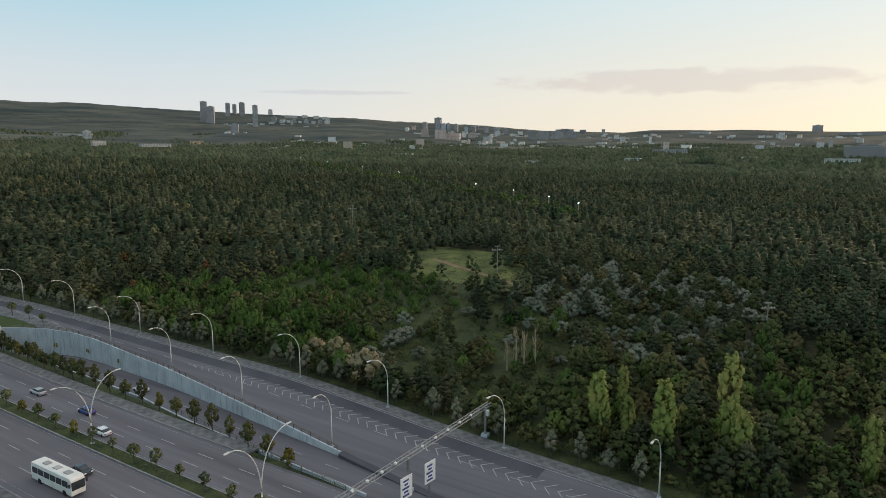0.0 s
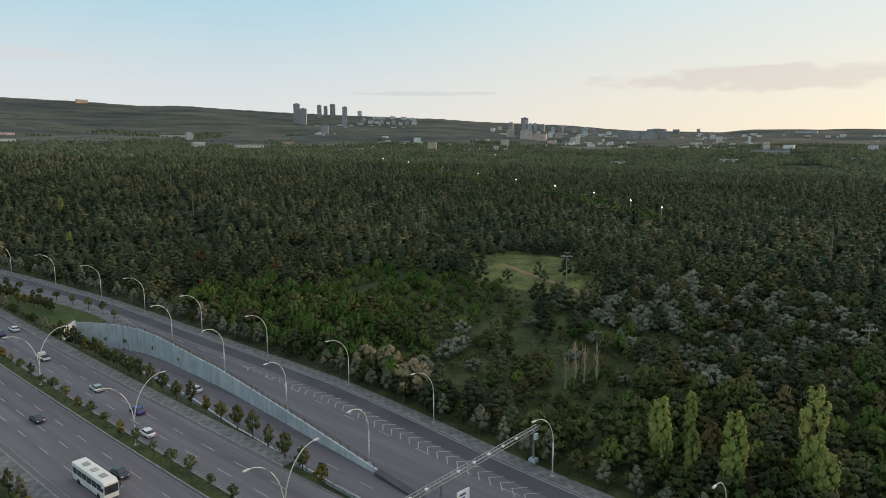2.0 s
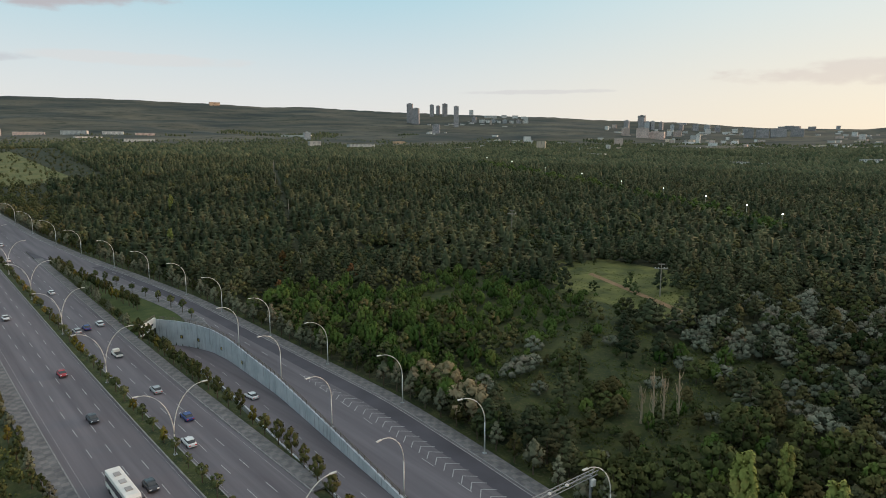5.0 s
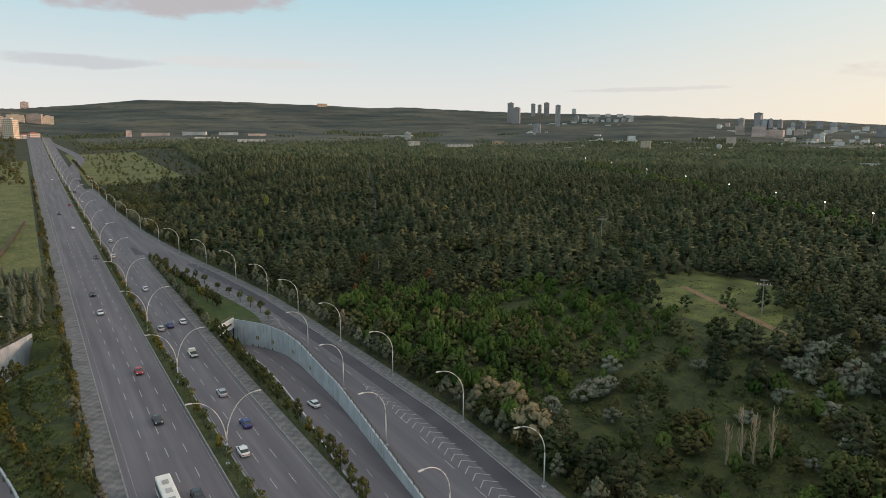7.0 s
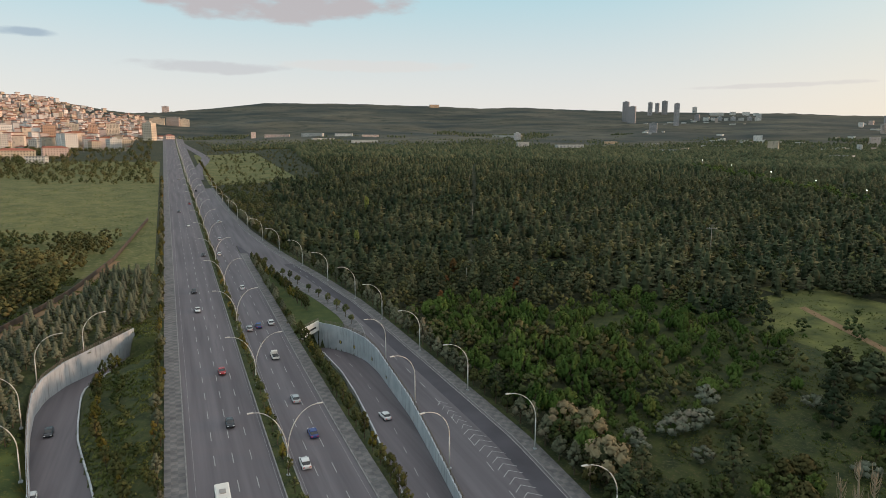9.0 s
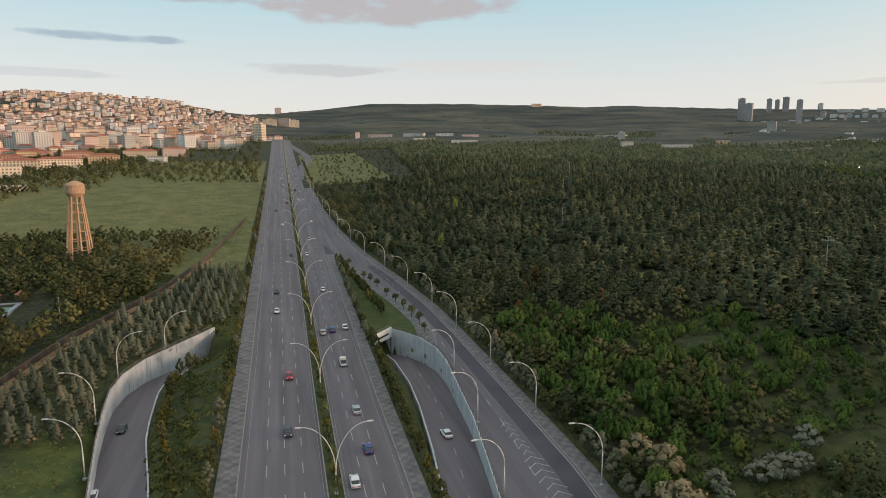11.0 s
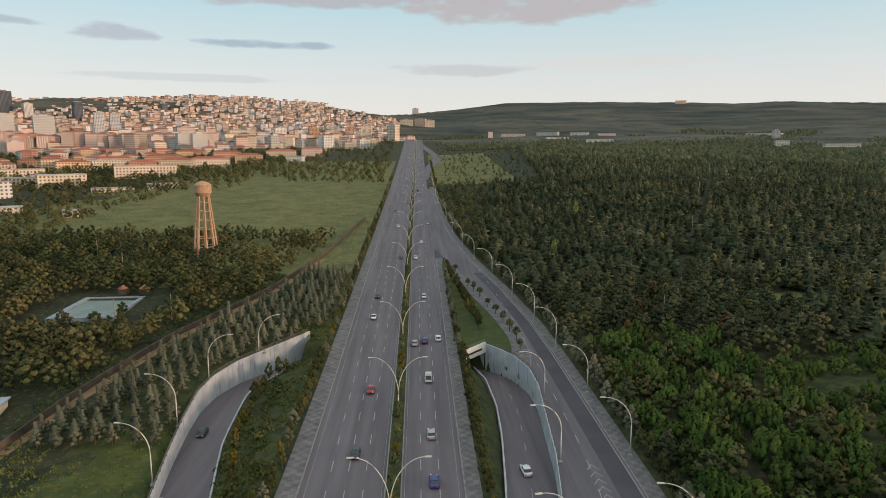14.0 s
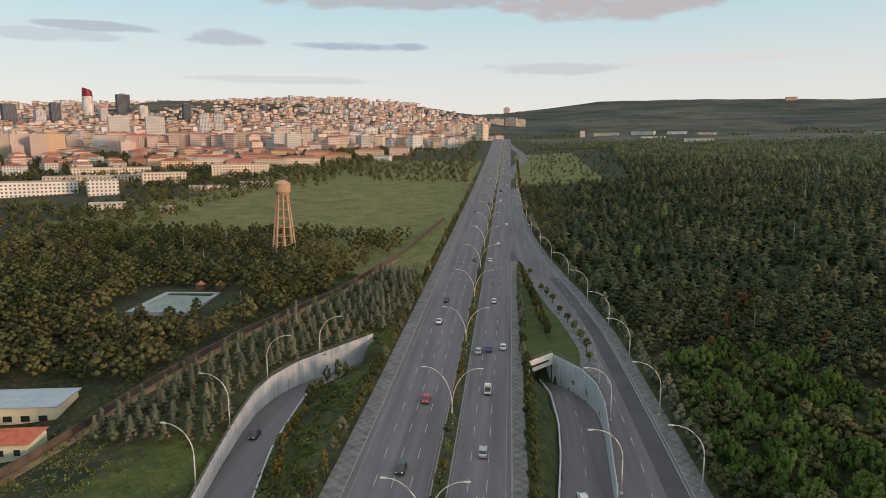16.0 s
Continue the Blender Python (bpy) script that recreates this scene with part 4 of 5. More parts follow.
# groves that thin out up the far slopes
for x, y in jitter(-40, 2500, -400, 2500, 15.0):
    r = math.hypot(x, y)
    if r < 1400 or r > 2450 or not -1 < math.degrees(math.atan2(x, y)) < 97:
        continue
    if noise.noise(Vector((x / 230, y / 230, 7))) + 0.4 * noise.noise(Vector((x / 70, y / 70, 2))) < -0.7 + (r - 1400) / 1000:
        continue
    spots.append((x, y, rng.uniform(0.7, 1.1), FARTREE[int(rng.integers(6))]))
woods("distant_pine_woods", "distant dark green pine woods", PINEFAR, spots)

# low bright thicket running out into the meadow
THICKET = [leaf_crown(3.6, 3.6, prof_round, 7, 16, 0.26, q, 0.0, 1.1, 0.42) for q in range(40, 44)]
spots = []
for x, y in jitter(82, 172, 98, 200, 3.3):
    edge = 0.5 + 0.8 * noise.noise(Vector((x / 11, y / 11, 8.0)))
    if y > 96 + 0.25 * (x - 86) and (y < 184 or x < 114) and rng.random() < edge and ((x - 135) / 9) ** 2 + ((y - 161) / 5) ** 2 > 1:
        spots.append((x, y, rng.uniform(0.45, 1.0), THICKET[int(rng.integers(4))]))
woods("bright_thicket", "low bright green thicket of saplings and bushes", BRIGHTFAR, spots)

# a line of bright broadleaf trees along a lit lane through the woods
spots = []
for i in range(150):
    u = rng.random()
    x, y = 330 + 260 * u, 130 + 470 * u ** 1.25
    spots.append((x + rng.normal() * 4, y + rng.normal() * 4, rng.uniform(1.0, 1.35), MIDDULL[int(rng.integers(4))]))
woods("lane_trees", "bright yellow-green broadleaf trees along a lane", BRIGHTFAR, spots)

# left of the main road: mixed low woods, young spruces in rows, shrubs round the meadow
for x, y in jitter(-210, -8, 60, 384, 5.1):
    bx = float(line_x(BROWN, y))
    if x > bx - 4 or (-100 < x < -54 and 222 < y < 268) or (x > -90 and 132 < y < 178) or (abs(x + 71) < 9 and abs(y - 338) < 9):
        continue
    if y > 290 and x > -60 and rng.random() < 0.35:
        continue
    if y > 300 and rng.random() < 0.35:
        continue
    near = math.hypot(x - 39, y - 28) < 160
    q = rng.random()
    if near and q < 0.62:
        plant(("dull", "pine", "brownish")[int(rng.integers(3))], x, y, 0.98)
    elif q < 0.5:
        dulls.append((x, y, rng.uniform(0.78, 1.12), HIDULL[int(rng.integers(4))]))
    else:
        plant("brownish" if q < 0.62 else "dull", x, y, 0.85) if near else dulls.append((x, y, rng.uniform(0.78, 1.12), HIDULL[int(rng.integers(4))]))
for x, y in jitter(-430, -120, 340, 640, 7.0):
    if x > -190 + 0.05 * (y - 340) and y > 372:
        continue
    if rng.random() < (0.75 if y < 470 else 0.4) and not (-400 < x < -270 and 490 < y < 560):
        dulls.append((x, y, rng.uniform(0.6, 1.0), MIDDULL[int(rng.integers(4))]))
for x, y in jitter(-330, -5, 640, 900, 9.0):
    if y < 700 and x > -150 and (x < -110 or y < 660):
        continue
    if rng.random() < 0.7:
        dulls.append((x, y, rng.uniform(0.5, 0.95), MIDDULL[int(rng.integers(4))]))
for x, y in jitter(-260, -8, 900, 1500, 13.0):
    if rng.random() < 0.6:
        dulls.append((x, y, rng.uniform(0.6, 1.1), MIDDULL[int(rng.integers(4))]))
for x, y in jitter(55, 190, 620, 1250, 8.0):
    if rng.random() < 0.5:
        dulls.append((x + 10, y, rng.uniform(0.3, 0.6), MIDDULL[int(rng.integers(4))]))
for x, y in jitter(-900, -200, 620, 1500, 17.0):
    if rng.random() < 0.5:
        dulls.append((x, y, rng.uniform(0.6, 1.1), MIDDULL[int(rng.integers(4))]))
for x, y in jitter(-620, -130, 600, 1080, 12.0):
    if rng.random() < 0.6:
        dulls.append((x, y, rng.uniform(0.8, 1.4), MIDDULL[int(rng.integers(4))]))
WOODS_CLOSED[0] = 0
woods("mixed_woods", "olive green mixed broadleaf woods and shrubs", DULLFAR, dulls)

row = 0
for y in np.arange(150, 300, 4.6):
    row += 1
    for x in np.arange(-52, 4, 4.0):
        wx = float(line_x(WALL_L, min(y, 222))) - 2.5 if y < 224 else 3.5
        if x < float(line_x(BROWN, y)) + 5 or x > wx:
            continue
        plant("spruce", x + rng.normal() * 0.3 + (row % 2), y + rng.normal() * 0.3, 0.95)
for y in np.arange(75, 205, 4.2):
    x = float(line_x(RAMP_L_RIGHT, y)) + 4.0
    plant("hedge" if rng.random() < 0.4 else "strip", x + rng.normal() * 0.4, y, 1.0)
    if rng.random() < 0.5:
        plant("bush", x + 4 + rng.normal(), y, 0.9)

for k, x, y, s in (("poplar", 82.6, 35.8, 1.1), ("poplar", 80.0, 33.5, 0.6), ("poplar", 79.2, 22.3, 1.15), ("poplar", 84.5, 12.0, 1.1), ("poplar", 82.0, 9.5, 1.0), ("poplar", 88, 20.5, 0.5), ("poplar", 78, 28.5, 0.7), ("poplar", 84, -10, 0.8), ("poplar", 94, 34, 0.7),
                   ("dull", -74, 231, 0.7), ("dull", -68, 238, 0.6), ("brownish", -66, 232, 0.7), ("pine", -84, 230, 0.6), ("dull", -70, 262, 0.6), ("tan", 83, 111, 1.25), ("tan", 85, 105, 1.0), ("tan", 79.5, 92, 1.2), ("dull", 153, 103, 1.0), ("pine", 131, 87, 1.15), ("pine", 134, 79, 1.0), ("silver", 92, 100, 0.7), ("silver", 91, 96, 0.6), ("rusty", 98, 227, 0.8), ("rusty", 104, 222, 0.9), ("poplar", 128, 409, 0.8), ("poplar", 96, 318, 0.7)):
    plant(k, x, y, s)
# thickets round the clearing
for k, size, places in (("silver", 0.85, ((157, 88), (151, 80), (161, 81), (169, 81), (174, 81), (147, 75), (153, 71), (165, 75), (162, 87), (142, 68), (148, 66), (134, 73), (99, 89), (134, 63))),
                        ("dull", 0.75, ((111, 93), (111, 87), (92, 78), (103, 78), (161, 100), (129, 67), (131, 59), (88, 81), (102, 73), (123, 73))),
                        ("brownish", 0.85, ((138, 81), (110, 77), (103, 71))),
                        ("pine", 0.8, ((139, 93), (145, 97), (99, 82))),
                        ("bush", 0.9, ((81, 82), (96, 67), (116, 57), (108, 61), (114, 103), (139, 104), (97, 94)))):
    for x, y in places:
        plant(k, x, y, size * float(rng.uniform(0.85, 1.15)))

for y in np.arange(24, 520, 5.6):
    x = float(line_x(KERB_R, y)) + 4.6
    plant("street" if rng.random() < 0.7 else "strip", x, y + rng.uniform(-0.6, 0.6), 1.15)
for y in [*np.arange(80, 150, 6.0), *np.arange(151, 205, 4.2)]:
    x = min(44.9 + 0.2 * rng.normal(), float(line_x(RAMP_R_LEFT, y)) - 1.4)
    plant("strip" if rng.random() < 0.8 else "hedge", x, y, 1.12)
for y in np.arange(206, 318, 3.4):
    plant("street" if rng.random() < 0.6 else "strip", 44.1 + 0.15 * rng.normal(), y, 0.8, isle_z(44, y))
for y in np.arange(222, 306, 3.6):
    x = float(np.interp(y, (222, 242, 266, 304), (51.9, 50.1, 48.6, 44.9)))
    plant("hedge" if rng.random() < 0.5 else "strip", x + 0.3 * rng.normal(), y, 1.05, isle_z(x, y))
for x, y in ((48.8, 302), (52.2, 275), (53.9, 268), (55.6, 260), (57.2, 246), (59.0, 237), (60.2, 227), (61.0, 217), (62.0, 209), (61.9, 201)):
    plant("streetdark", x, y, 1.05, float(up_z(x, y)) + 0.13)
for y in np.arange(60, 700, 4.4):
    plant(("hedge", "strip", "street", "strip")[int(rng.integers(4))], 5.0 + 0.5 * rng.normal(), y, 0.85)
for y in np.arange(40, 620, 6.5):
    plant("streetdark" if rng.random() < 0.8 else "hedge", 27.6, y, 0.95, float(G(y)) + 0.16)


def tufts(name, label, regions):
    """Knee-high weeds and tall grass, each a few leaning blades."""
    vs, n = [], 0
    for x0, x1, y0, y1, count, size in regions:
        x, y = rng.uniform(x0, x1, count), rng.uniform(y0, y1, count)
        keep = (noise2(x, y, 9.0, 2.0) > -0.12) & ~in_right_ramp(x, y, 0.6) & ~in_left_ramp(x, y, 0.6)
        x, y = x[keep], y[keep]
        z = H(x, y)
        for k in range(4):
            a = rng.random(len(x)) * 6.28
            s = size * rng.uniform(0.5, 1.3, len(x))
            ox, oy = np.cos(a) * s, np.sin(a) * s
            jx, jy = rng.normal(0, size, len(x)), rng.normal(0, size, len(x))
            p = np.stack([x + jx, y + jy, z], 1)
            vs.append(np.stack([p + np.stack([ox, oy, 0 * a - 0.1], 1), p - np.stack([ox, oy, 0 * a + 0.1], 1), p + np.stack([oy * 0.5, -ox * 0.5, s * 1.1], 1)], 1).reshape(-1, 3))
    V = np.concatenate(vs)
    tagged(new(name, mesh(name, V, [(i, i + 1, i + 2) for i in range(0, len(V), 3)], WEED)), label, "grass", kind="stuff")


tufts("tall_grass", "tufts of tall olive grass and weeds", ((80, 150, 40, 112, 5000, 0.26), (145, 205, 70, 152, 2500, 0.2), (-11, 4.5, 80, 230, 3500, 0.35), (-52, 3, 225, 300, 3500, 0.4), (-60, -38, 70, 225, 2500, 0.35), (-38, -20, 90, 157, 500, 0.25), (-230, 2, 372, 640, 3000, 0.3), (26.4, 28.9, 40, 330, 1600, 0.2)))

# far roadside shrubs
for y in np.arange(330, 900, 5.0):
    plant("hedge" if rng.random() < 0.6 else "strip", float(line_x(KERB_R, y)) + 5.2 + rng.normal() * 0.4, y, 0.9)

# understorey between the pavement and the woods
for y in np.arange(-8, 112, 2.7):
    x = float(line_x(KERB_R, y)) + rng.uniform(5.6, 7.8)
    plant(("bush", "strip", "dull", "bush")[int(rng.integers(4))], x, y, float(rng.uniform(0.5, 0.9)))


# ---------- street lamps ----------
def arc(dx, z0, z1, n=9):
    return [(dx * (1 - math.cos(math.pi / 2 * i / n)), 0, z0 + (z1 - z0) * math.sin(math.pi / 2 * i / n)) for i in range(n + 1)]


def lamp_head(sign, dx, z):
    b = Build()
    b.box(-0.55, 0.55, -0.17, 0.17, -0.07, 0.09, pose(dx + sign * 0.4, 0, z))
    return b.mesh("lamp_head", POLE)


def street_lamp(arms, height, fork, reach, label, group):
    e = thing("street_lamp", label, "street lamp", group, at=(0, 0, -500))
    child("base_plate", Build().box(-0.32, 0.32, -0.32, 0.32, -0.2, 0.16).mesh("base_plate", CONCRETE), e)
    child("pole", Build().tube([(0, 0, 0.1), (0, 0, fork)], [0.15, 0.11], 8).mesh("pole", POLE, True), e)
    for s in arms:
        a = child("arm", Build().tube(arc(s * reach, fork, height), [0.11 - 0.005 * i for i in range(10)], 6).mesh("arm", POLE, True), e)
        h = new("lamp_head", lamp_head(s, s * reach, height))
        h.parent = a
    return e


double = street_lamp((-1, 1), 13.1, 4.2, 5.9, "tall double-armed grey street lamp on the grassy median", "median lamps")
single = street_lamp((-1,), 12.2, 6.4, 5.6, "tall curved single-armed street lamp beside the side road", "side road lamps")
for k in range(-1, 26):
    y = 72.0 + 46.2 * k
    copy_thing(double, pose(27.6, y, float(G(y)) + 0.15))
for y in (20, 50, 80, 108, 140, 171, 203, 231, 262, 294, 328, 362, 400, 440, 480, 525, 570, 615):
    x = float(line_x(KERB_R, y)) + 2.0
    copy_thing(single, pose(x, y, float(up_z(x, y)) + 0.1, 0, 0, math.degrees(math.atan2(-(float(line_x(KERB_R, y + 5)) - float(line_x(KERB_R, y - 5))), 10))))
for y in (78, 107.5, 138, 167.5):
    x = float(line_x(WALL_R, y)) + 0.75
    copy_thing(single, pose(x, y, float(up_z(x, y)) + 0.05, 0, 0, 12))
for y, a in ((205, 205), (186, 188), (160, 0), (136, -6)):
    x = float(line_x(WALL_L, y)) - 1.3
    copy_thing(single, pose(x, y, Hs(x - 2, y) - 0.5, 0, 0, a))
for i, u in enumerate((0.02, 0.12, 0.22, 0.33, 0.45, 0.58, 0.72, 0.87, 1.0)):
    x, y = 336 + 260 * u, 128 + 470 * u ** 1.25
    e = thing("street_lamp", "small lit street lamp along the lane in the woods", "street lamp", "lane lamps", at=(x, y, Hs(x, y)))
    child("pole", Build().tube([(0, 0, 0), (0, 0, 10.5)], 0.1, 6).mesh("pole", POLE), e)
    child("lit_lens", Build().box(-0.3, 0.3, -0.3, 0.3, 10.5, 10.8).mesh("lit_lens", LAMPGLOW), e, "glowing white lens")


# ---------- rails along the ramp walls ----------
def rail_fence(name, label, pts, height, step_post, material, rails=(0.35, 0.7, 1.0)):
    e = thing(name, label, "fence")
    post = Build().box(-0.06, 0.06, -0.06, 0.06, 0, height).mesh("post", material)
    for i in range(0, len(pts), step_post):
        p = child("post", post, e)
        p.location = pts[i]
    for k in rails:
        b = Build().tube([(x, y, z + height * k) for x, y, z in pts], 0.05, 4)
        child("rail", b.mesh("rail", material), e)


def up_wall(y):
    x = float(line_x(WALL_R, y)) + 0.2
    return (x, y, float(G(y) + up_dz(y)) + 0.35)


rail_fence("guard_rail", "rusty brown metal guard rail on the wall top", [up_wall(y) for y in span(76, 205, 1.3)], 1.0, 2, RUST)
rail_fence("guard_rail", "rusty metal guard rail on the curved wall", [(float(line_x(WALL_L, y)) - 0.2, y, max(Hs(-25, y), float(ramp_z(y))) + 0.6) for y in span(72, 221, 1.5)], 1.0, 2, RUST)
rail_fence("low_fence", "low rusty fence beside the ramp", [(float(line_x(RAMP_R_LEFT, y)) - 0.9, y, float(G(y)) - 0.1) for y in span(66, 120, 1.4)], 1.0, 2, RUST, (0.5, 1.0))

rail_fence("guard_rail", "rusty metal guard rail above the underpass mouth", [(44.6 + 7.6 * k / 8, 196.6 + 9.4 * k / 8, 3.9) for k in range(9)], 0.9, 2, RUST)

# portal of the underpass
portal = thing("portal_1", "white concrete portal beam over the underpass mouth", "underpass", kind="structure")
d = Vector((52.2 - 44.6, 206 - 196.6, 0))
ang = math.degrees(math.atan2(d.y, d.x))
child("beam", Build().box(1.2, d.length, -0.3, 0.3, 0.8, 3.9).mesh("beam", WHITEW), portal)
child("slot", Build().box(2.0, d.length - 2.2, -0.36, 0, 2.0, 2.6).mesh("slot", BLACK), portal, "long dark slot in the beam")
tun = Build()
L_ = d.length
tun.quad((0, 0.3, -5.2), (0, 0.3, 0.9), (0, 16, 0.9), (0, 16, -5.2))
tun.quad((L_, 0.3, -5.2), (L_, 16, -5.2), (L_, 16, 0.9), (L_, 0.3, 0.9))
tun.quad((0, 0.3, 0.88), (L_, 0.3, 0.88), (L_, 16, 0.88), (0, 16, 0.88))
tun.quad((0, 16, -5.2), (0, 16, 0.9), (L_, 16, 0.9), (L_, 16, -5.2))
child("tunnel", tun.mesh("tunnel", CONCRETE), portal)
portal.matrix_world = pose(44.6, 196.6, 0, 0, 0, ang)
for x, y, a in ((57.6, 198.0, 118), (60.2, 191.2, 107), (61.9, 178, 92), (61.0, 162, 85)):
    s = thing("chevron_sign", "small black sign with a yellow arrow on the wall", "sign", "wall chevrons", at=(x - 0.2, y, -1.6), turn=a)
    child("board", Build().box(-0.5, 0.5, 0, 0.06, -0.5, 0.5).mesh("board", BLACK), s)
    arrow = Build()
    for k in (-1, 1):
        arrow.box(-0.11, 0.11, 0.062, 0.09, -0.3, 0.3, pose(0, 0, 0.2 * k, 0, 42 * k, 0))
    child("arrow", arrow.mesh("arrow", SIGNY), s, "yellow arrow shape")


# ---------- gantry and direction signs ----------
gantry = thing("sign_gantry", "grey lattice steel gantry spanning the carriageways", "gantry", at=(27.6, 57.8, 0))
SPAN, LEAN = 46.0, -2.3 / 46


def gy(x, dy):
    return dy + LEAN * x


for dy, z in ((-0.35, 3.6), (0.35, 3.6), (-0.35, 4.3), (0.35, 4.3)):
    child("chord", Build().tube([(0, gy(0, dy), z), (SPAN, gy(SPAN, dy), z)], 0.07, 6).mesh("chord", STEEL), gantry)
for i in range(46):
    b = Build()
    for dy in (-0.35, 0.35):
        b.tube([(i, gy(i, dy), 3.6 if i % 2 else 4.3), (i + 1, gy(i + 1, dy), 4.3 if i % 2 else 3.6)], 0.04, 4)
    b.tube([(i, gy(i, -0.35), 4.3), (i, gy(i, 0.35), 4.3)], 0.04, 4)
    child("lattice", b.mesh("lattice", STEEL), gantry)
for x in (0.0, 18.6, 44.6):
    child("post", Build().box(x - 0.16, x + 0.16, gy(x, -0.2), gy(x, 0.2), -2.8, 3.6).mesh("post", STEEL), gantry)
    child("foundation", Build().box(x - 0.7, x + 0.7, gy(x, -0.7), gy(x, 0.7), -3.2, -1.9).mesh("foundation", CONCRETE), gantry)
for x in (4.0, 7.5, 11.0, 14.5, 22.0, 26.0, 30.0, 34.0, 38.0):
    child("camera_box", Build().box(x - 0.22, x + 0.22, gy(x, -0.75), gy(x, -0.35), 4.3, 4.6).mesh("camera_box", WHITEW), gantry)
child("control_box", Build().box(44.2, 45.0, gy(44.6, -0.7), gy(44.6, -0.2), 2.0, 3.1).mesh("control_box", WHITEW), gantry)
for x, y in ((38.6, 52.0), (44.7, 51.5)):
    s = thing("direction_sign", "white direction sign board with dark writing on a steel post", "sign", "direction signs", at=(x, y, float(G(y))), turn=-8)
    child("board", Build().box(-1.3, 1.3, -0.06, 0.06, 4.0, 7.6).mesh("board", SIGNW), s)
    child("post", Build().box(-0.14, 0.14, 0.08, 0.36, -0.2, 7.0).mesh("post", STEEL), s)
    for k in range(5):
        w = (0.9, 0.6, 1.0, 0.5, 0.8)[k]
        child("writing_bar", Build().box(-w, w * 0.6, -0.1, -0.062, 4.4 + 0.6 * k, 4.7 + 0.6 * k).mesh("writing_bar", SIGNB), s)


# ---------- utility poles ----------
def utility_pole(x, y, h, arms=True):
    e = thing("utility_pole", "weathered grey power pole with a crossarm", "pole", at=(x, y, Hs(x, y)), turn=-50)
    child("pole", Build().tube([(0, 0, -0.3), (0, 0, h)], [0.2, 0.13], 8).mesh("pole", WOODPOLE), e)
    if arms:
        child("crossarm", Build().box(-2.2, 2.2, -0.14, 0.14, h - 1.8, h - 1.5).mesh("crossarm", WOODPOLE), e)
        child("crossarm", Build().box(-1.1, 1.1, -0.14, 0.14, h - 0.3, h - 0.02).mesh("crossarm", WOODPOLE), e)
        for q in (-1.8, -0.95, 0.95, 1.8):
            child("insulator", Build().tube([(q, 0, h - 1.5), (q, 0, h - 1.15)], 0.09, 6).mesh("insulator", WHITEW), e)


utility_pole(182, 107.5, 11)
utility_pole(159.5, 12, 9.5)
utility_pole(219, 208, 14)
for x, y, h in ((110, 217, 9), (168, 334, 13), (230, 470, 13), (300, 610, 13), (-66, 228, 9), (-50.4, 234.6, 9), (-95, 300, 9), (-120, 330, 9), (300, 40, 12)):
    utility_pole(x, y, h, False)


# ---------- water tower ----------
wt = thing("water_tower", "tall red-brown concrete water tower on lattice legs in the meadow", "water tower", at=(-71.6, 338, Hs(-71.6, 338)))
for i in range(8):
    a = math.pi / 4 * (i + 0.5)
    c, s = math.cos(a), math.sin(a)
    child("leg", Build().tube([(5.7 * c, 5.7 * s, -0.5), (2.7 * c, 2.7 * s, 29.0)], [0.52, 0.42], 4).mesh("leg", TOWERB), wt)
for k in range(1, 7):
    z = 4.3 * k
    r = 5.7 - 3.0 * z / 29.0
    ring = [(r * math.cos(math.pi / 4 * (i + 0.5)), r * math.sin(math.pi / 4 * (i + 0.5)), z) for i in range(9)]
    child("ring_beam", Build().tube(ring, 0.26, 4).mesh("ring_beam", TOWERB), wt)


def lathe(prof, n, name, material):
    b = Build()
    for r, z in prof:
        b.v += [(r * math.cos(2 * math.pi * j / n), r * math.sin(2 * math.pi * j / n), z) for j in range(n)]
    for i in range(len(prof) - 1):
        for j in range(n):
            q = (j + 1) % n
            b.f.append((i * n + j, i * n + q, (i + 1) * n + q, (i + 1) * n + j))
    b.f += [tuple(reversed(range(n))), tuple((len(prof) - 1) * n + j for j in range(n))]
    return b.mesh(name, material)


child("tank", lathe(((2.7, 28.6), (3.3, 29.4), (4.0, 30.4), (4.0, 34.0), (3.8, 34.3)), 20, "tank", TOWERB), wt)
child("roof", lathe(((3.95, 34.3), (2.6, 35.3), (0.6, 36.0)), 20, "roof", TOWERB), wt)
child("mast", Build().tube([(0, 0, 36), (0, 0, 38.5)], 0.06, 5).mesh("mast", STEEL), wt)

# ---------- brown boundary wall, pool, hall ----------
bw = thing("boundary_wall", "long brown block wall with earth along its foot", "wall", kind="structure")
ys = span(70, 450, 8)
for a, b in zip(ys, ys[1:]):
    xa, xb = float(line_x(BROWN, a)), float(line_x(BROWN, b - 0.05))
    q = Build()
    k = [(xa, a), (xb, b - 0.05), (xb + 0.35, b - 0.05), (xa + 0.35, a)]
    q.v = [(x, y, Hs(x, y) - 0.5) for x, y in k] + [(x, y, Hs(x, y) + 1.9) for x, y in k]
    q.f = [(0, 1, 2, 3), (4, 7, 6, 5), (0, 4, 5, 1), (1, 5, 6, 2), (2, 6, 7, 3), (3, 7, 4, 0)]
    child("panel", q.mesh("panel", BROWNW), bw)
ribbon("earth_path", span(70, 330, 5), lambda y: line_x(BROWN, y) + 0.4, lambda y: line_x(BROWN, y) + 3.4, lambda x, y: Hs(x, y) + 0.06, DIRT, "bare orange earth strip along the wall", "path")
ribbon("earth_track", span(70, 142, 3), lambda y: 166.0 + (y - 78) * 0.39 - 1.3, lambda y: 166.0 + (y - 78) * 0.39 + 1.3, lambda x, y: Hs(x, y) + 0.07, DIRT, "bare earth track across the meadow", "path")

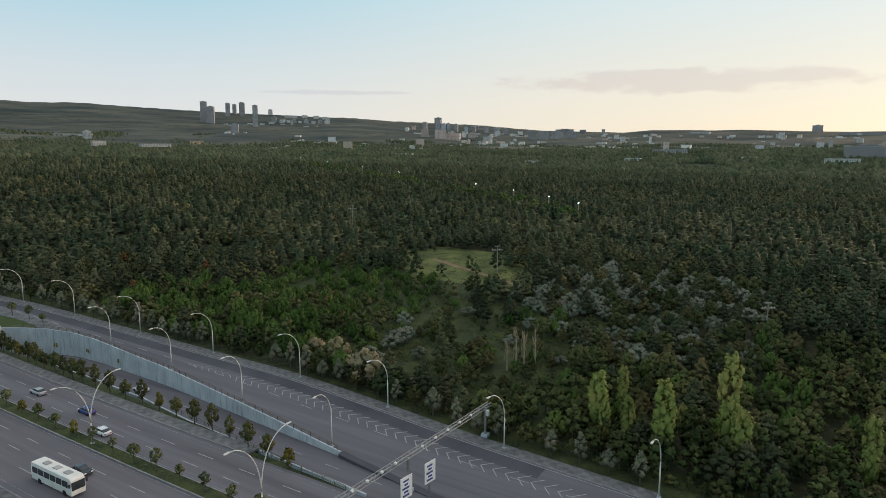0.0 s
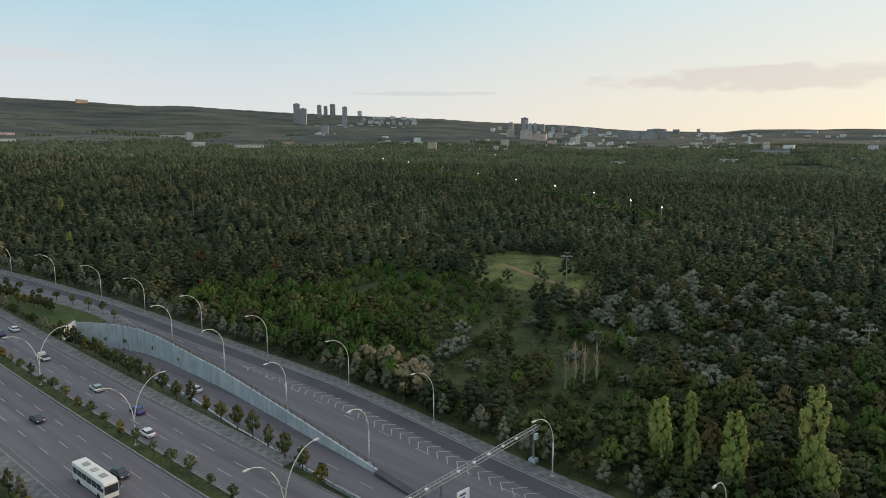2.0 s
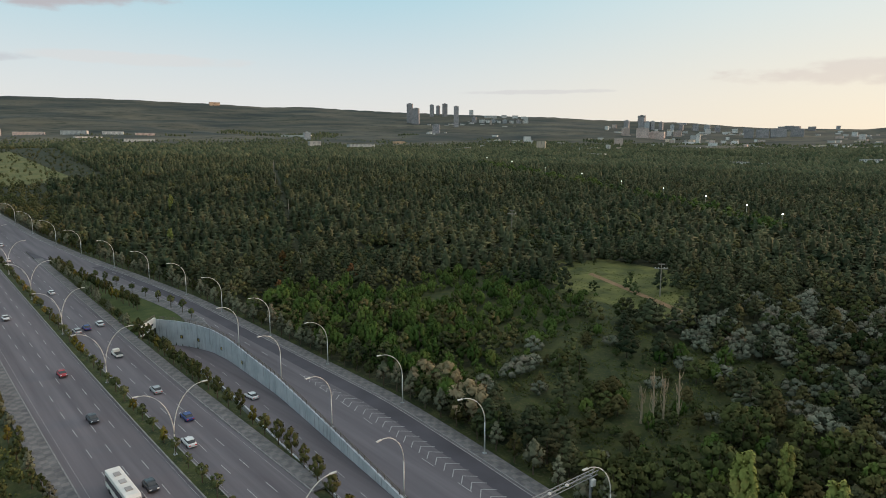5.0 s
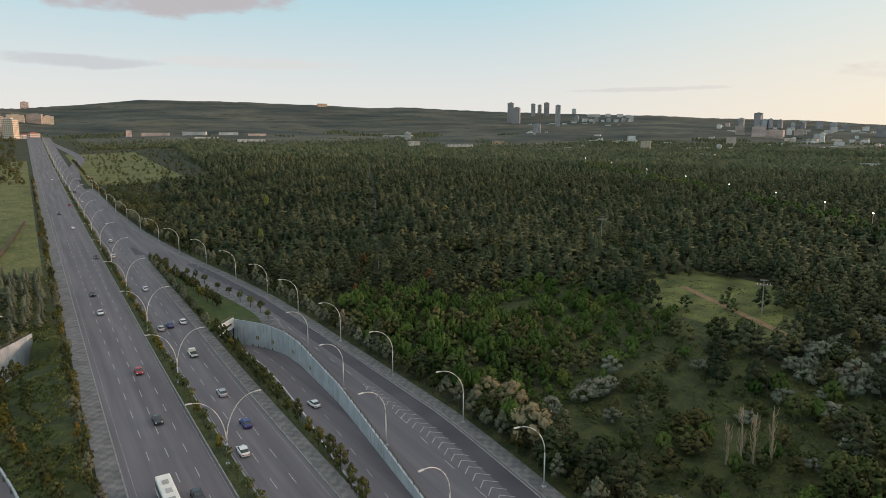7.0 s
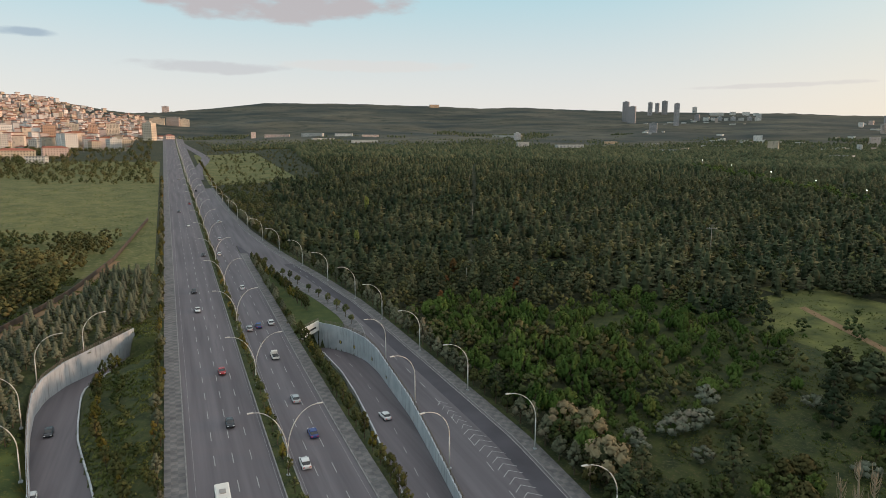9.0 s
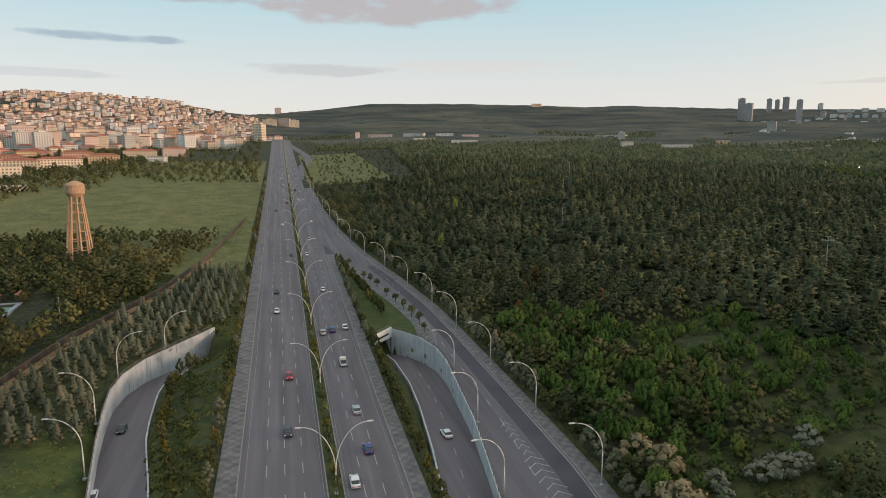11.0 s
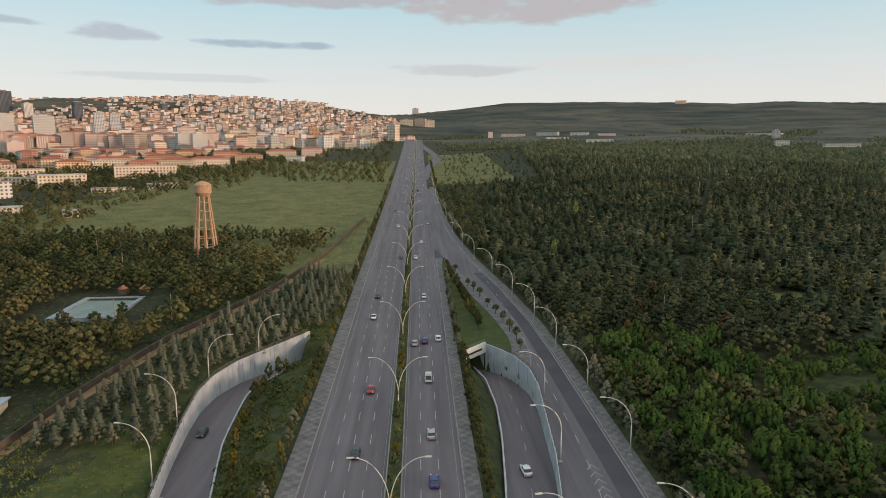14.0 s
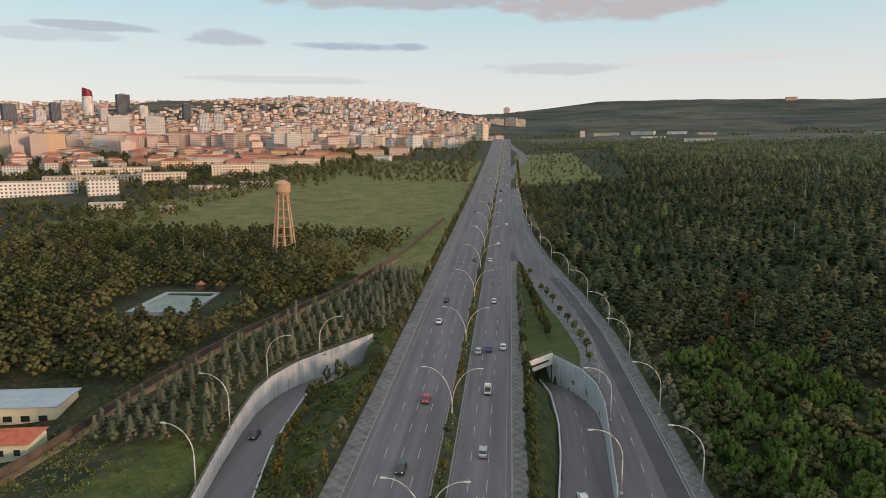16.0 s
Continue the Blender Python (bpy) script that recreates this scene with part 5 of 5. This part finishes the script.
pool = thing("swimming_pool", "drained pale blue outdoor pool with a raised edge", "pool", at=(-80, 247, Hs(-80, 247) + 0.3), turn=4)
child("basin", Build().box(-9, 9, -14, 14, -0.6, 0.25).mesh("basin", WATER), pool)
for x0, x1, y0, y1 in ((-11, -9, -14, 14), (9, 10.5, -14, 14), (-11, 10.5, 14, 15.5), (-11, 10.5, -15.5, -14)):
    child("edge", Build().box(x0, x1, y0, y1, -0.8, 0.7).mesh("edge", POOLEDGE), pool)
for x in (-4, 4):
    hut = thing("garden_pavilion", "small red wooden pavilion beside the pool", "pavilion", "pavilions", at=(-76 + x, 266, Hs(-76, 266)))
    child("cabin", Build().box(-1.5, 1.5, -1.5, 1.5, 0, 2.4).mesh("cabin", BROWNW), hut)
    child("roof", lathe(((2.3, 2.4), (0.1, 3.8)), 4, "roof", BRICKRED), hut)


def hip_roof(x0, x1, y0, y1, z, rise, over=0.5):
    b = Build()
    x0, x1, y0, y1 = x0 - over, x1 + over, y0 - over, y1 + over
    w = min(x1 - x0, y1 - y0) / 2
    if x1 - x0 > y1 - y0:
        r = [(x0 + w, (y0 + y1) / 2), (x1 - w, (y0 + y1) / 2)]
    else:
        r = [((x0 + x1) / 2, y0 + w), ((x0 + x1) / 2, y1 - w)]
    b.v = [(x0, y0, z), (x1, y0, z), (x1, y1, z), (x0, y1, z), (*r[0], z + rise), (*r[1], z + rise)]
    if x1 - x0 > y1 - y0:
        b.f = [(0, 1, 5, 4), (1, 2, 5), (2, 3, 4, 5), (3, 0, 4), (3, 2, 1, 0)]
    else:
        b.f = [(0, 1, 4), (1, 2, 5, 4), (2, 3, 5), (3, 0, 4, 5), (3, 2, 1, 0)]
    return b


hall = thing("sports_hall", "long pale yellow hall with a blue-grey roof", "hall", at=(-80, 165, Hs(-76, 166) - 1.6), turn=10)
child("wall", Build().box(-16, 14, -5, 6, -0.5, 5.0).mesh("wall", YELLOWW), hall)
child("roof", Build().box(-16.6, 14.6, -5.6, 6.6, 5.0, 5.35).mesh("roof", BLUEROOF), hall)
for i in range(7):
    child("window", Build().box(-14 + 4 * i, -12 + 4 * i, -5.06, -4.9, 1.6, 3.0).mesh("window", GLASS), hall)
for x, y, w in ((-79, 153, 6.5), (-65.5, 155, 5.0)):
    h2 = thing("small_house", "pale green house with a red hipped tile roof", "house", at=(x + 2.5, y - 9, Hs(x, y) + 0.4), turn=12)
    child("wall", Build().box(-w, w, -4, 4, -2.5, 3.6).mesh("wall", GREENW), h2)
    child("roof", hip_roof(-w, w, -4, 4, 3.6, 2.0).mesh("roof", TILERED), h2)
    for i in range(3):
        child("window", Build().box(-w + 1 + i * 3.2, -w + 2.2 + i * 3.2, -4.05, -3.9, 1.2, 2.5).mesh("window", GLASS), h2)


# ---------- bare dead poplars ----------
for x, y, h in ((105, 64, 11.5), (106.5, 62.5, 10), (108.6, 60.4, 11), (104, 66, 8)):
    e = thing("dead_poplar", "bare pale trunks of a dead poplar", "tree", at=(x, y, Hs(x, y)))
    g = np.random.default_rng(int(x * 10))
    child("trunk", Build().tube([(0, 0, -0.3), (0.2, 0, h * 0.5), (0, 0.2, h)], [0.28, 0.18, 0.04], 6).mesh("trunk", PALEBARK), e)
    for i in range(16):
        a, z = g.random() * 6.28, h * (0.2 + 0.7 * g.random())
        child("branch", Build().tube([(0.1, 0, z), (0.5 * math.cos(a), 0.5 * math.sin(a), z + 0.8), (0.8 * math.cos(a), 0.8 * math.sin(a), z + 2.3)], [0.08, 0.06, 0.02], 4).mesh("branch", PALEBARK), e)


# ---------- vehicles ----------
def loft(sections):
    """Body through cross sections (y, half width, bottom, top)."""
    b = Build()
    for y, w, z0, z1 in sections:
        b.v += [(-w * 0.94, y, z0), (w * 0.94, y, z0), (w, y, z0 + (z1 - z0) * 0.35), (w * 0.93, y, z1 - 0.06), (w * 0.78, y, z1), (-w * 0.78, y, z1), (-w * 0.93, y, z1 - 0.06), (-w, y, z0 + (z1 - z0) * 0.35)]
    for i in range(len(sections) - 1):
        for j in range(8):
            q = (j + 1) % 8
            b.f.append((i * 8 + j, i * 8 + q, (i + 1) * 8 + q, (i + 1) * 8 + j))
    b.f += [tuple(range(7, -1, -1)), tuple((len(sections) - 1) * 8 + j for j in range(8))]
    return b


def car(colour, label, name="car"):
    paint = mat("car_paint", tuple(c * 0.9 for c in colour), colour, 1, 0.25, 0.1, spec=0.6)
    e = thing(name, label, "car", at=(0, 0, -500))
    child("body", loft(((-2.2, 0.75, 0.4, 0.7), (-2.1, 0.86, 0.25, 0.92), (-1.3, 0.9, 0.22, 0.98), (0.9, 0.9, 0.22, 0.95), (1.7, 0.87, 0.24, 0.82), (2.2, 0.72, 0.36, 0.62))).mesh("body", paint, True), e)
    child("cabin", loft(((-1.75, 0.7, 0.9, 0.98), (-1.1, 0.76, 0.9, 1.4), (0.0, 0.78, 0.9, 1.46), (0.5, 0.76, 0.9, 1.38), (1.2, 0.72, 0.9, 0.97))).mesh("cabin", GLASS, True), e, "dark glazed cabin")
    child("roof", loft(((-1.2, 0.72, 1.36, 1.44), (0.0, 0.74, 1.4, 1.5), (0.5, 0.72, 1.34, 1.42))).mesh("roof", paint), e)
    for x in (-0.82, 0.82):
        for y in (-1.35, 1.4):
            w = child("wheel", Build().tube([(x - 0.1, y, 0.32), (x + 0.1, y, 0.32)], 0.32, 12).mesh("wheel", TYRE), e)
    for x in (-0.6, 0.6):
        child("headlight", Build().box(x - 0.18, x + 0.18, 2.05, 2.2, 0.55, 0.7).mesh("headlight", HEADL), e)
        child("tail_light", Build().box(x - 0.18, x + 0.18, -2.22, -2.1, 0.6, 0.78).mesh("tail_light", TAIL), e)
    return e


cars = [car((0.7, 0.7, 0.7), "white saloon car on the asphalt"), car((0.03, 0.035, 0.045), "dark grey saloon car on the asphalt"), car((0.35, 0.03, 0.04), "red hatchback car on the asphalt"), car((0.04, 0.06, 0.2), "dark blue hatchback car on the asphalt"), car((0.4, 0.41, 0.42), "silver saloon car on the asphalt")]
for c, x, y, up in ((1, 19.5, 144, 0), (2, 20.3, 176, 0), (0, 17.0, 236, 0), (1, 16.8, 262, 0), (0, 34.5, 262, 1), (4, 31.2, 210, 1), (3, 34.2, 212, 1), (0, 38.4, 214, 1), (4, 35.0, 152, 1), (0, 31.0, 330, 1), (0, 34, 370, 1), (1, 23.8, 330, 0),
                    (0, 20, 420, 0), (0, 38, 430, 1), (1, 16, 480, 0), (2, 24, 520, 0), (0, 33, 540, 1), (0, 37, 640, 1), (1, 32, 600, 1), (0, 20, 700, 0), (0, 31.2, 121, 1), (1, 20.2, 109, 0), (3, 35.2, 133, 1)):
    copy_thing(cars[c], pose(x, y, float(G(y)) + 0.01, math.degrees(math.atan(0.04)), 0, 0 if up else 180))
for c, x, y, a in ((0, 54.0, 142, 5), (1, -17.5, 163, 182), (0, -15.6, 131, 185)):
    copy_thing(cars[c], pose(x, y, float(ramp_z(y)) + 0.01, 0, 0, a))
truck = thing("pickup_truck", "white pickup truck with a dark open bed", "truck", at=(34.9, 183, float(G(183)) + 0.02))
child("body", loft(((-2.7, 0.9, 0.4, 1.0), (0.3, 0.95, 0.4, 1.05), (2.0, 0.92, 0.4, 1.1), (2.6, 0.85, 0.45, 0.9))).mesh("body", WHITEW), truck)
child("cab", loft(((0.1, 0.85, 1.0, 1.8), (1.2, 0.85, 1.0, 1.85), (1.9, 0.8, 1.0, 1.15))).mesh("cab", WHITEW), truck)
child("bed", Build().box(-0.78, 0.78, -2.6, 0.02, 0.98, 1.1).mesh("bed", BLACK), truck, "dark open load bed")
for x in (-0.85, 0.85):
    for y in (-1.7, 1.7):
        child("wheel", Build().tube([(x - 0.12, y, 0.38), (x + 0.12, y, 0.38)], 0.38, 12).mesh("wheel", TYRE), truck)


coach = thing("coach", "white touring coach with dark windows and roof vents", "bus", at=(15.6, 108, float(G(108)) + 0.02), turn=180)
child("body", loft(((-6.2, 1.2, 0.45, 3.2), (-6.0, 1.27, 0.4, 3.4), (5.6, 1.27, 0.4, 3.4), (6.1, 1.22, 0.45, 3.0))).mesh("body", WHITEW), coach)
child("windscreen", Build().box(-1.1, 1.1, 6.0, 6.16, 1.3, 2.7).mesh("windscreen", GLASS), coach)
for sx in (-1, 1):
    for i in range(6):
        child("window", Build().box(sx * 1.27 - 0.03, sx * 1.27 + 0.03, -5.6 + 1.85 * i, -4.0 + 1.85 * i, 1.7, 2.75).mesh("window", GLASS), coach)
    for y in (-3.6, 4.0):
        child("wheel", Build().tube([(sx * 1.1 - 0.18, y, 0.5), (sx * 1.1 + 0.18, y, 0.5)], 0.5, 14).mesh("wheel", TYRE), coach)
    child("mirror", Build().box(sx * 1.45 - 0.12, sx * 1.45 + 0.12, 6.0, 6.2, 2.0, 2.6).mesh("mirror", BLACK), coach)
for y in (-3.0, 0.2, 3.4):
    child("roof_vent", Build().box(-0.5, 0.5, y - 0.7, y + 0.7, 3.4, 3.55).mesh("roof_vent", FLATROOF), coach)


# ---------- buildings far off ----------
def block(x, y, w, dpt, h, key, turn, roof="flat", name="apartment_block", group="city blocks", label=""):
    z = min(Hs(x, y), Hs(x + w / 2, y), Hs(x - w / 2, y)) - 1
    lab = label or (FACLABEL[key] + (" apartment block with a red tile roof" if roof == "hip" else " apartment block with a flat roof"))
    e = thing(name, lab, "building", group, at=(x, y, z), turn=turn)
    child("wall", Build().box(-w / 2, w / 2, -dpt / 2, dpt / 2, -6, h).mesh("wall", FAC[key]), e)
    if roof == "hip":
        child("roof", hip_roof(-w / 2, w / 2, -dpt / 2, dpt / 2, h, min(w, dpt) * 0.2).mesh("roof", BRICKRED), e)
    else:
        b = Build().box(-w / 2 - 0.3, w / 2 + 0.3, -dpt / 2 - 0.3, dpt / 2 + 0.3, h, h + 0.8)
        child("roof", b.mesh("roof", FLATROOF), e)
        if h > 20:
            child("lift_house", Build().box(-w * 0.2, w * 0.2, -dpt * 0.2, dpt * 0.2, h + 0.8, h + 3.6).mesh("lift_house", FAC[key]), e)
    return e


FAR = {
    "t": ((1905, 2397, 27, 86), (1901, 2349, 32, 69), (2145, 2521, 20, 64), (2234, 2575, 18, 51), (2220, 2507, 24, 68), (1919, 2095, 20, 93), (2883, 1790, 36, 39), (2995, 1636, 42, 12), (2531, 1109, 34, 34), (2577, 1077, 44, 35), (2607, 1030, 54, 35), (2648, 977, 45, 35), (3142, 1195, 89, 21), (3173, 1110, 30, 18), (3252, 1030, 15, 18), (1252, 273, 63, 12), (3469, 88, 43, 31), (1200, -42, 65, 24), (3279, -91, 174, 17), (1657, 1924, 27, 35), (890, 696, 89, 6),),
    "w": ((2394, 2494, 18, 30), (2387, 2347, 59, 18), (2456, 2318, 24, 18), (2494, 2276, 30, 18), (2514, 2238, 24, 15), (832, 1435, 38, 21), (1051, 1920, 96, 10), (855, 1265, 81, 19), (1205, 1461, 67, 8), (896, 1000, 74, 11), (1307, 1253, 80, 6), (2029, 1051, 12, 28), (915, 412, 31, 10), (946, 391, 37, 7), (995, 310, 47, 5), (1053, 289, 33, 12), (900, 644, 40, 9), (1578, 273, 86, 9), (1175, 123, 64, 9), (1121, -8, 61, 16), (448, 2113, 68, 15), (446, 1960, 88, 11), (544, 2090, 56, 13), (530, 1804, 98, 13), (373, 949, 44, 4), (948, 830, 66, 4), (-129, 890, 28, 11),),
    "g": ((996, 1756, 25, 34), (3203, 554, 86, 11),),
    "o": ((1133, 1481, 43, 16), (997, 1055, 18, 12), (1306, 3186, 48, 12),),
    "p": ((2191, 1429, 28, 32), (2157, 1334, 45, 36), (2205, 1311, 68, 23), (2366, 1310, 29, 19), (266, 2133, 19, 26), (345, 2172, 77, 8), (620, 2048, 71, 15), (43, 2732, 47, 38), (-55, 2591, 36, 27), (20, 3408, 30, 30),),
    "c": ((-194, 1810, 35, 54), (-104, 1779, 37, 65), (82, 2732, 38, 33), (-14, 2712, 52, 33),),
    "b": ((-145, 1755, 26, 61),),
    "r": ((-113, 1487, 65, 13),),
}
for key, rows in FAR.items():
    for x, y, w, h in rows:
        if key != "t" and math.hypot(x, y) < 2150:
            w, h = 0.75 * w, 0.75 * h
        block(x, y, w, min(max(14, w * 0.4), 26), h, key, -math.degrees(math.atan2(x, y)) + rng.uniform(-20, 20), name="tower_block" if h > 45 else "apartment_block", group="distant blocks")

# a row of small towers along the far skyline
for az, h, key in ((43.9, 30, "t"), (44.6, 20, "w"), (45.1, 18, "w"), (45.6, 22, "g"), (46.1, 16, "w"), (46.6, 22, "g"), (47.2, 18, "w"), (47.8, 22, "t"), (48.4, 20, "w"), (50.2, 9, "w"), (56.0, 14, "p"), (57.0, 34, "t"), (58.2, 48, "t"), (58.7, 32, "g"), (59.1, 34, "t"), (59.8, 32, "t"), (60.7, 22, "g"), (61.4, 24, "t"), (62.5, 30, "t"), (63.4, 28, "g"), (64.2, 24, "t"), (65.5, 18, "w"), (66.3, 22, "t")):
    r = 3050.0
    x, y = 39 + r * math.sin(radians(az)), 28 + r * math.cos(radians(az))
    block(x, y, rng.uniform(15, 24), 18, h, key, -az + rng.uniform(-20, 20), name="tower_block" if h > 26 else "apartment_block", group="distant blocks")

# city on the hillside
crng = np.random.default_rng(11)


def polar(az, r):
    return 39 + r * math.sin(radians(az)), 28 + r * math.cos(radians(az))


n_things = 0
stuff = {k: Build() for k in "wcpbo"}
stuff_roof = Build()
r = 900.0
while r < 2780:
    step = 36 if r < 1700 else 23
    az = -46.0
    while az < -2.5:
        az += math.degrees(((24 if r < 1700 else 14) + (20 if r < 1700 else 10) * crng.random()) / r)
        if r < 1250 and az > -11 - (1250 - r) * 0.03:
            continue
        park = noise.noise(Vector((az / 5.0, r / 260.0, 1.0)))
        if park > (0.36 if r < 1700 else 0.72) or crng.random() < 0.08:
            continue
        rr = r + crng.uniform(-14, 14)
        x, y = polar(az, rr)
        low = rr < 1080 or crng.random() < 0.45
        w = (crng.uniform(13, 24) if low else crng.uniform(14, 22)) * (1 if rr < 1700 else 0.75)
        h = crng.uniform(9, 14) if low else crng.uniform(18, 34)
        if rr > 1900:
            h *= 0.75
        key = "wcpwwcpwpc"[int(crng.integers(10))] if not (low and rr < 1080) else "opcrpwcw"[int(crng.integers(8))]
        turn = -az + crng.uniform(-35, 35)
        if n_things < 200 and rr < 1500:
            block(x, y, w, crng.uniform(12, 16), h, key, turn, "hip" if low or crng.random() < 0.4 else "flat")
            n_things += 1
        else:
            z = Hs(x, y) - 1
            m = pose(x, y, z, 0, 0, turn)
            stuff["wcpbo"["wcpbo".find(key)] if key in "wcpbo" else "p"].box(-w / 2, w / 2, -7, 7, -5, h, m)
            stuff_roof.box(-w / 2 - 0.4, w / 2 + 0.4, -7.4, 7.4, h, h + 1.2, m)
    r += step
for key, b in stuff.items():
    if b.v:
        tagged(new("hillside_houses", b.mesh("hillside_houses", FACFAR[key])), FACLABEL[key] + " crowded houses covering the hillside", "buildings", kind="stuff")
tagged(new("hillside_roofs", stuff_roof.mesh("hillside_roofs", BRICKRED)), "red and grey roofs covering the hillside", "roofs", kind="stuff")

# front rows of the city
for i, az in enumerate((-32.4, -31.0, -29.6, -28.0, -26.4, -24.8, -22.9, -21.6)):
    for k in (0, 1):
        x, y = polar(az + k * 0.75, 1190 + 12 * k)
        block(x, y, 17, 18, 36 - 3 * (i % 3), "prppppcp"[i], -az - 8, "hip", label="tall pink apartment block with a red tile roof")
for az, r, w, h, key in ((-32.0, 1480, 38, 64, "w"), (-29.4, 1480, 36, 62, "w"), (-25.7, 1650, 20, 66, "g"), (-24.6, 1650, 20, 64, "g"), (-13.5, 1330, 46, 30, "w"), (-40.0, 1150, 34, 36, "c"), (-38.4, 1150, 34, 36, "p"), (-36.6, 1150, 34, 36, "o"), (-20.3, 1250, 40, 34, "w"), (-18.4, 1260, 40, 34, "p"), (-22.6, 1400, 30, 30, "c"), (-19.5, 1500, 36, 40, "p"), (-15.5, 1500, 36, 36, "c"), (-12.0, 1550, 26, 40, "w"), (-9.2, 1520, 24, 44, "b")):
    x, y = polar(az, r)
    block(x, y, w, 20, h, key, -az + 6)
for az, r, w, h, key in ((-39.1, 2150, 40, 88, "k"), (-31.6, 2350, 46, 110, "k"), (-27.0, 2200, 28, 84, "k"), (-37.2, 2100, 30, 70, "g"), (-36.2, 2150, 30, 92, "k"), (-33.0, 2200, 26, 66, "g"), (-30.2, 2300, 30, 66, "w"), (-20.9, 2350, 20, 52, "k")):
    x, y = polar(az, r)
    w, h = 0.8 * w, round(0.74 * h)
    block(x, y, w, 30, h, key, -az + 12, name="tower_block", label=FACLABEL[key] + " high-rise office tower above the city")

# pale rounded office tower with a sloping red crown
x, y = polar(-34.0, 2350)
office = thing("office_tower", "pale rounded office tower with a red crown", "building", "", at=(x, y, Hs(x, y) - 1), turn=34)
shaft, top = lathe(((14, -6), (16, 34), (15.5, 74)), 24, "wall", FAC["w"]), lathe(((15.5, 74), (14, 98), (11.5, 102)), 24, "crown", mat("red_glass", (0.16, 0.006, 0.014), (0.2, 0.01, 0.02), 0.1, 0.3))
for q in top.vertices:
    q.co.z -= 0.35 * (q.co.x + 14) * (q.co.z > 80)
child("wall", shaft, office)
child("crown", top, office, "dark red glass crown")

# scattered low buildings across the far slopes
slope = {k: Build() for k in "wcp"}
for i in range(900):
    az, r = crng.uniform(40, 98), 1480 + 1800 * crng.random() ** 1.2
    cluster = noise.noise(Vector((az / 6.0, r / 240.0, 9.0)))
    if cluster < 0.05:
        continue
    x, y = r * math.sin(radians(az)), r * math.cos(radians(az))
    w, h = crng.uniform(6, 24), crng.uniform(3, 6.5) if crng.random() < 0.9 else crng.uniform(10, 24)
    slope["wwwwcp"[int(crng.integers(6))]].box(-w / 2, w / 2, -6, 6, -4, h, pose(x, y, Hs(x, y), 0, 0, -az + crng.uniform(-25, 25)))
for key, b in slope.items():
    tagged(new("slope_buildings", b.mesh("slope_buildings", FACFAR[key])), FACLABEL[key] + " low buildings scattered over the far slopes", "buildings", kind="stuff")
ribbon("far_road", span(-60, 12, 6), lambda y: 262 + 0.75 * y, lambda y: 271 + 0.75 * y, lambda x, y: Hs(x, y) + 0.15, ASPHALT, "grey road glimpsed among the trees", "road")
for x, y, w, h, key, turn in ((-378, 548, 84, 13, "w", 38), (-312, 560, 24, 14, "w", 38), (-372, 640, 90, 9, "c", 36), (-300, 640, 40, 12, "c", 36), (-405, 720, 80, 10, "c", 34), (-255, 720, 60, 13, "c", 25), (-345, 815, 60, 11, "c", 30)):
    block(x, y, w, 16, h, key, turn, label="long " + FACLABEL[key] + " institutional building with regular windows", name="school_building", group="institutional buildings")
for az, r, w in ((-23.2, 820, 30), (-20.6, 830, 38), (-18.0, 835, 44), (-14.9, 870, 34), (-12.2, 930, 40), (-9.6, 960, 30), (-25.0, 890, 40), (-21.5, 900, 44), (-16.6, 930, 36), (-28.0, 860, 36)):
    x, y = polar(az, r)
    block(x, y, w, 14, 12, "roprc"[int(crng.integers(5))], -az + crng.uniform(-15, 15), "hip", label="low terracotta apartment row with a red tile roof")
for x, y, w, d_, h in ((-235, 600, 34, 8, 4), (-200, 622, 26, 8, 5), (-255, 478, 24, 12, 5), (-200, 462, 10, 8, 5)):
    block(x, y, w, d_, h, "c", 30, label="low pale outbuilding at the meadow's edge", name="outbuilding", group="outbuildings")
ribbon("far_branch", span(690, 1230, 12), lambda y: float(np.interp(y, (690, 800, 890, 956, 1060, 1194, 1230), (33, 38, 49, 55, 46, 33, 30))), lambda y: float(np.interp(y, (690, 800, 890, 956, 1060, 1194, 1230), (43, 48, 60, 66, 57, 43, 40))), lambda x, y: max(float(G(y)), Hs(x, y)) + 0.3, ASPHALT, "grey side road curving away from the carriageway", "road")
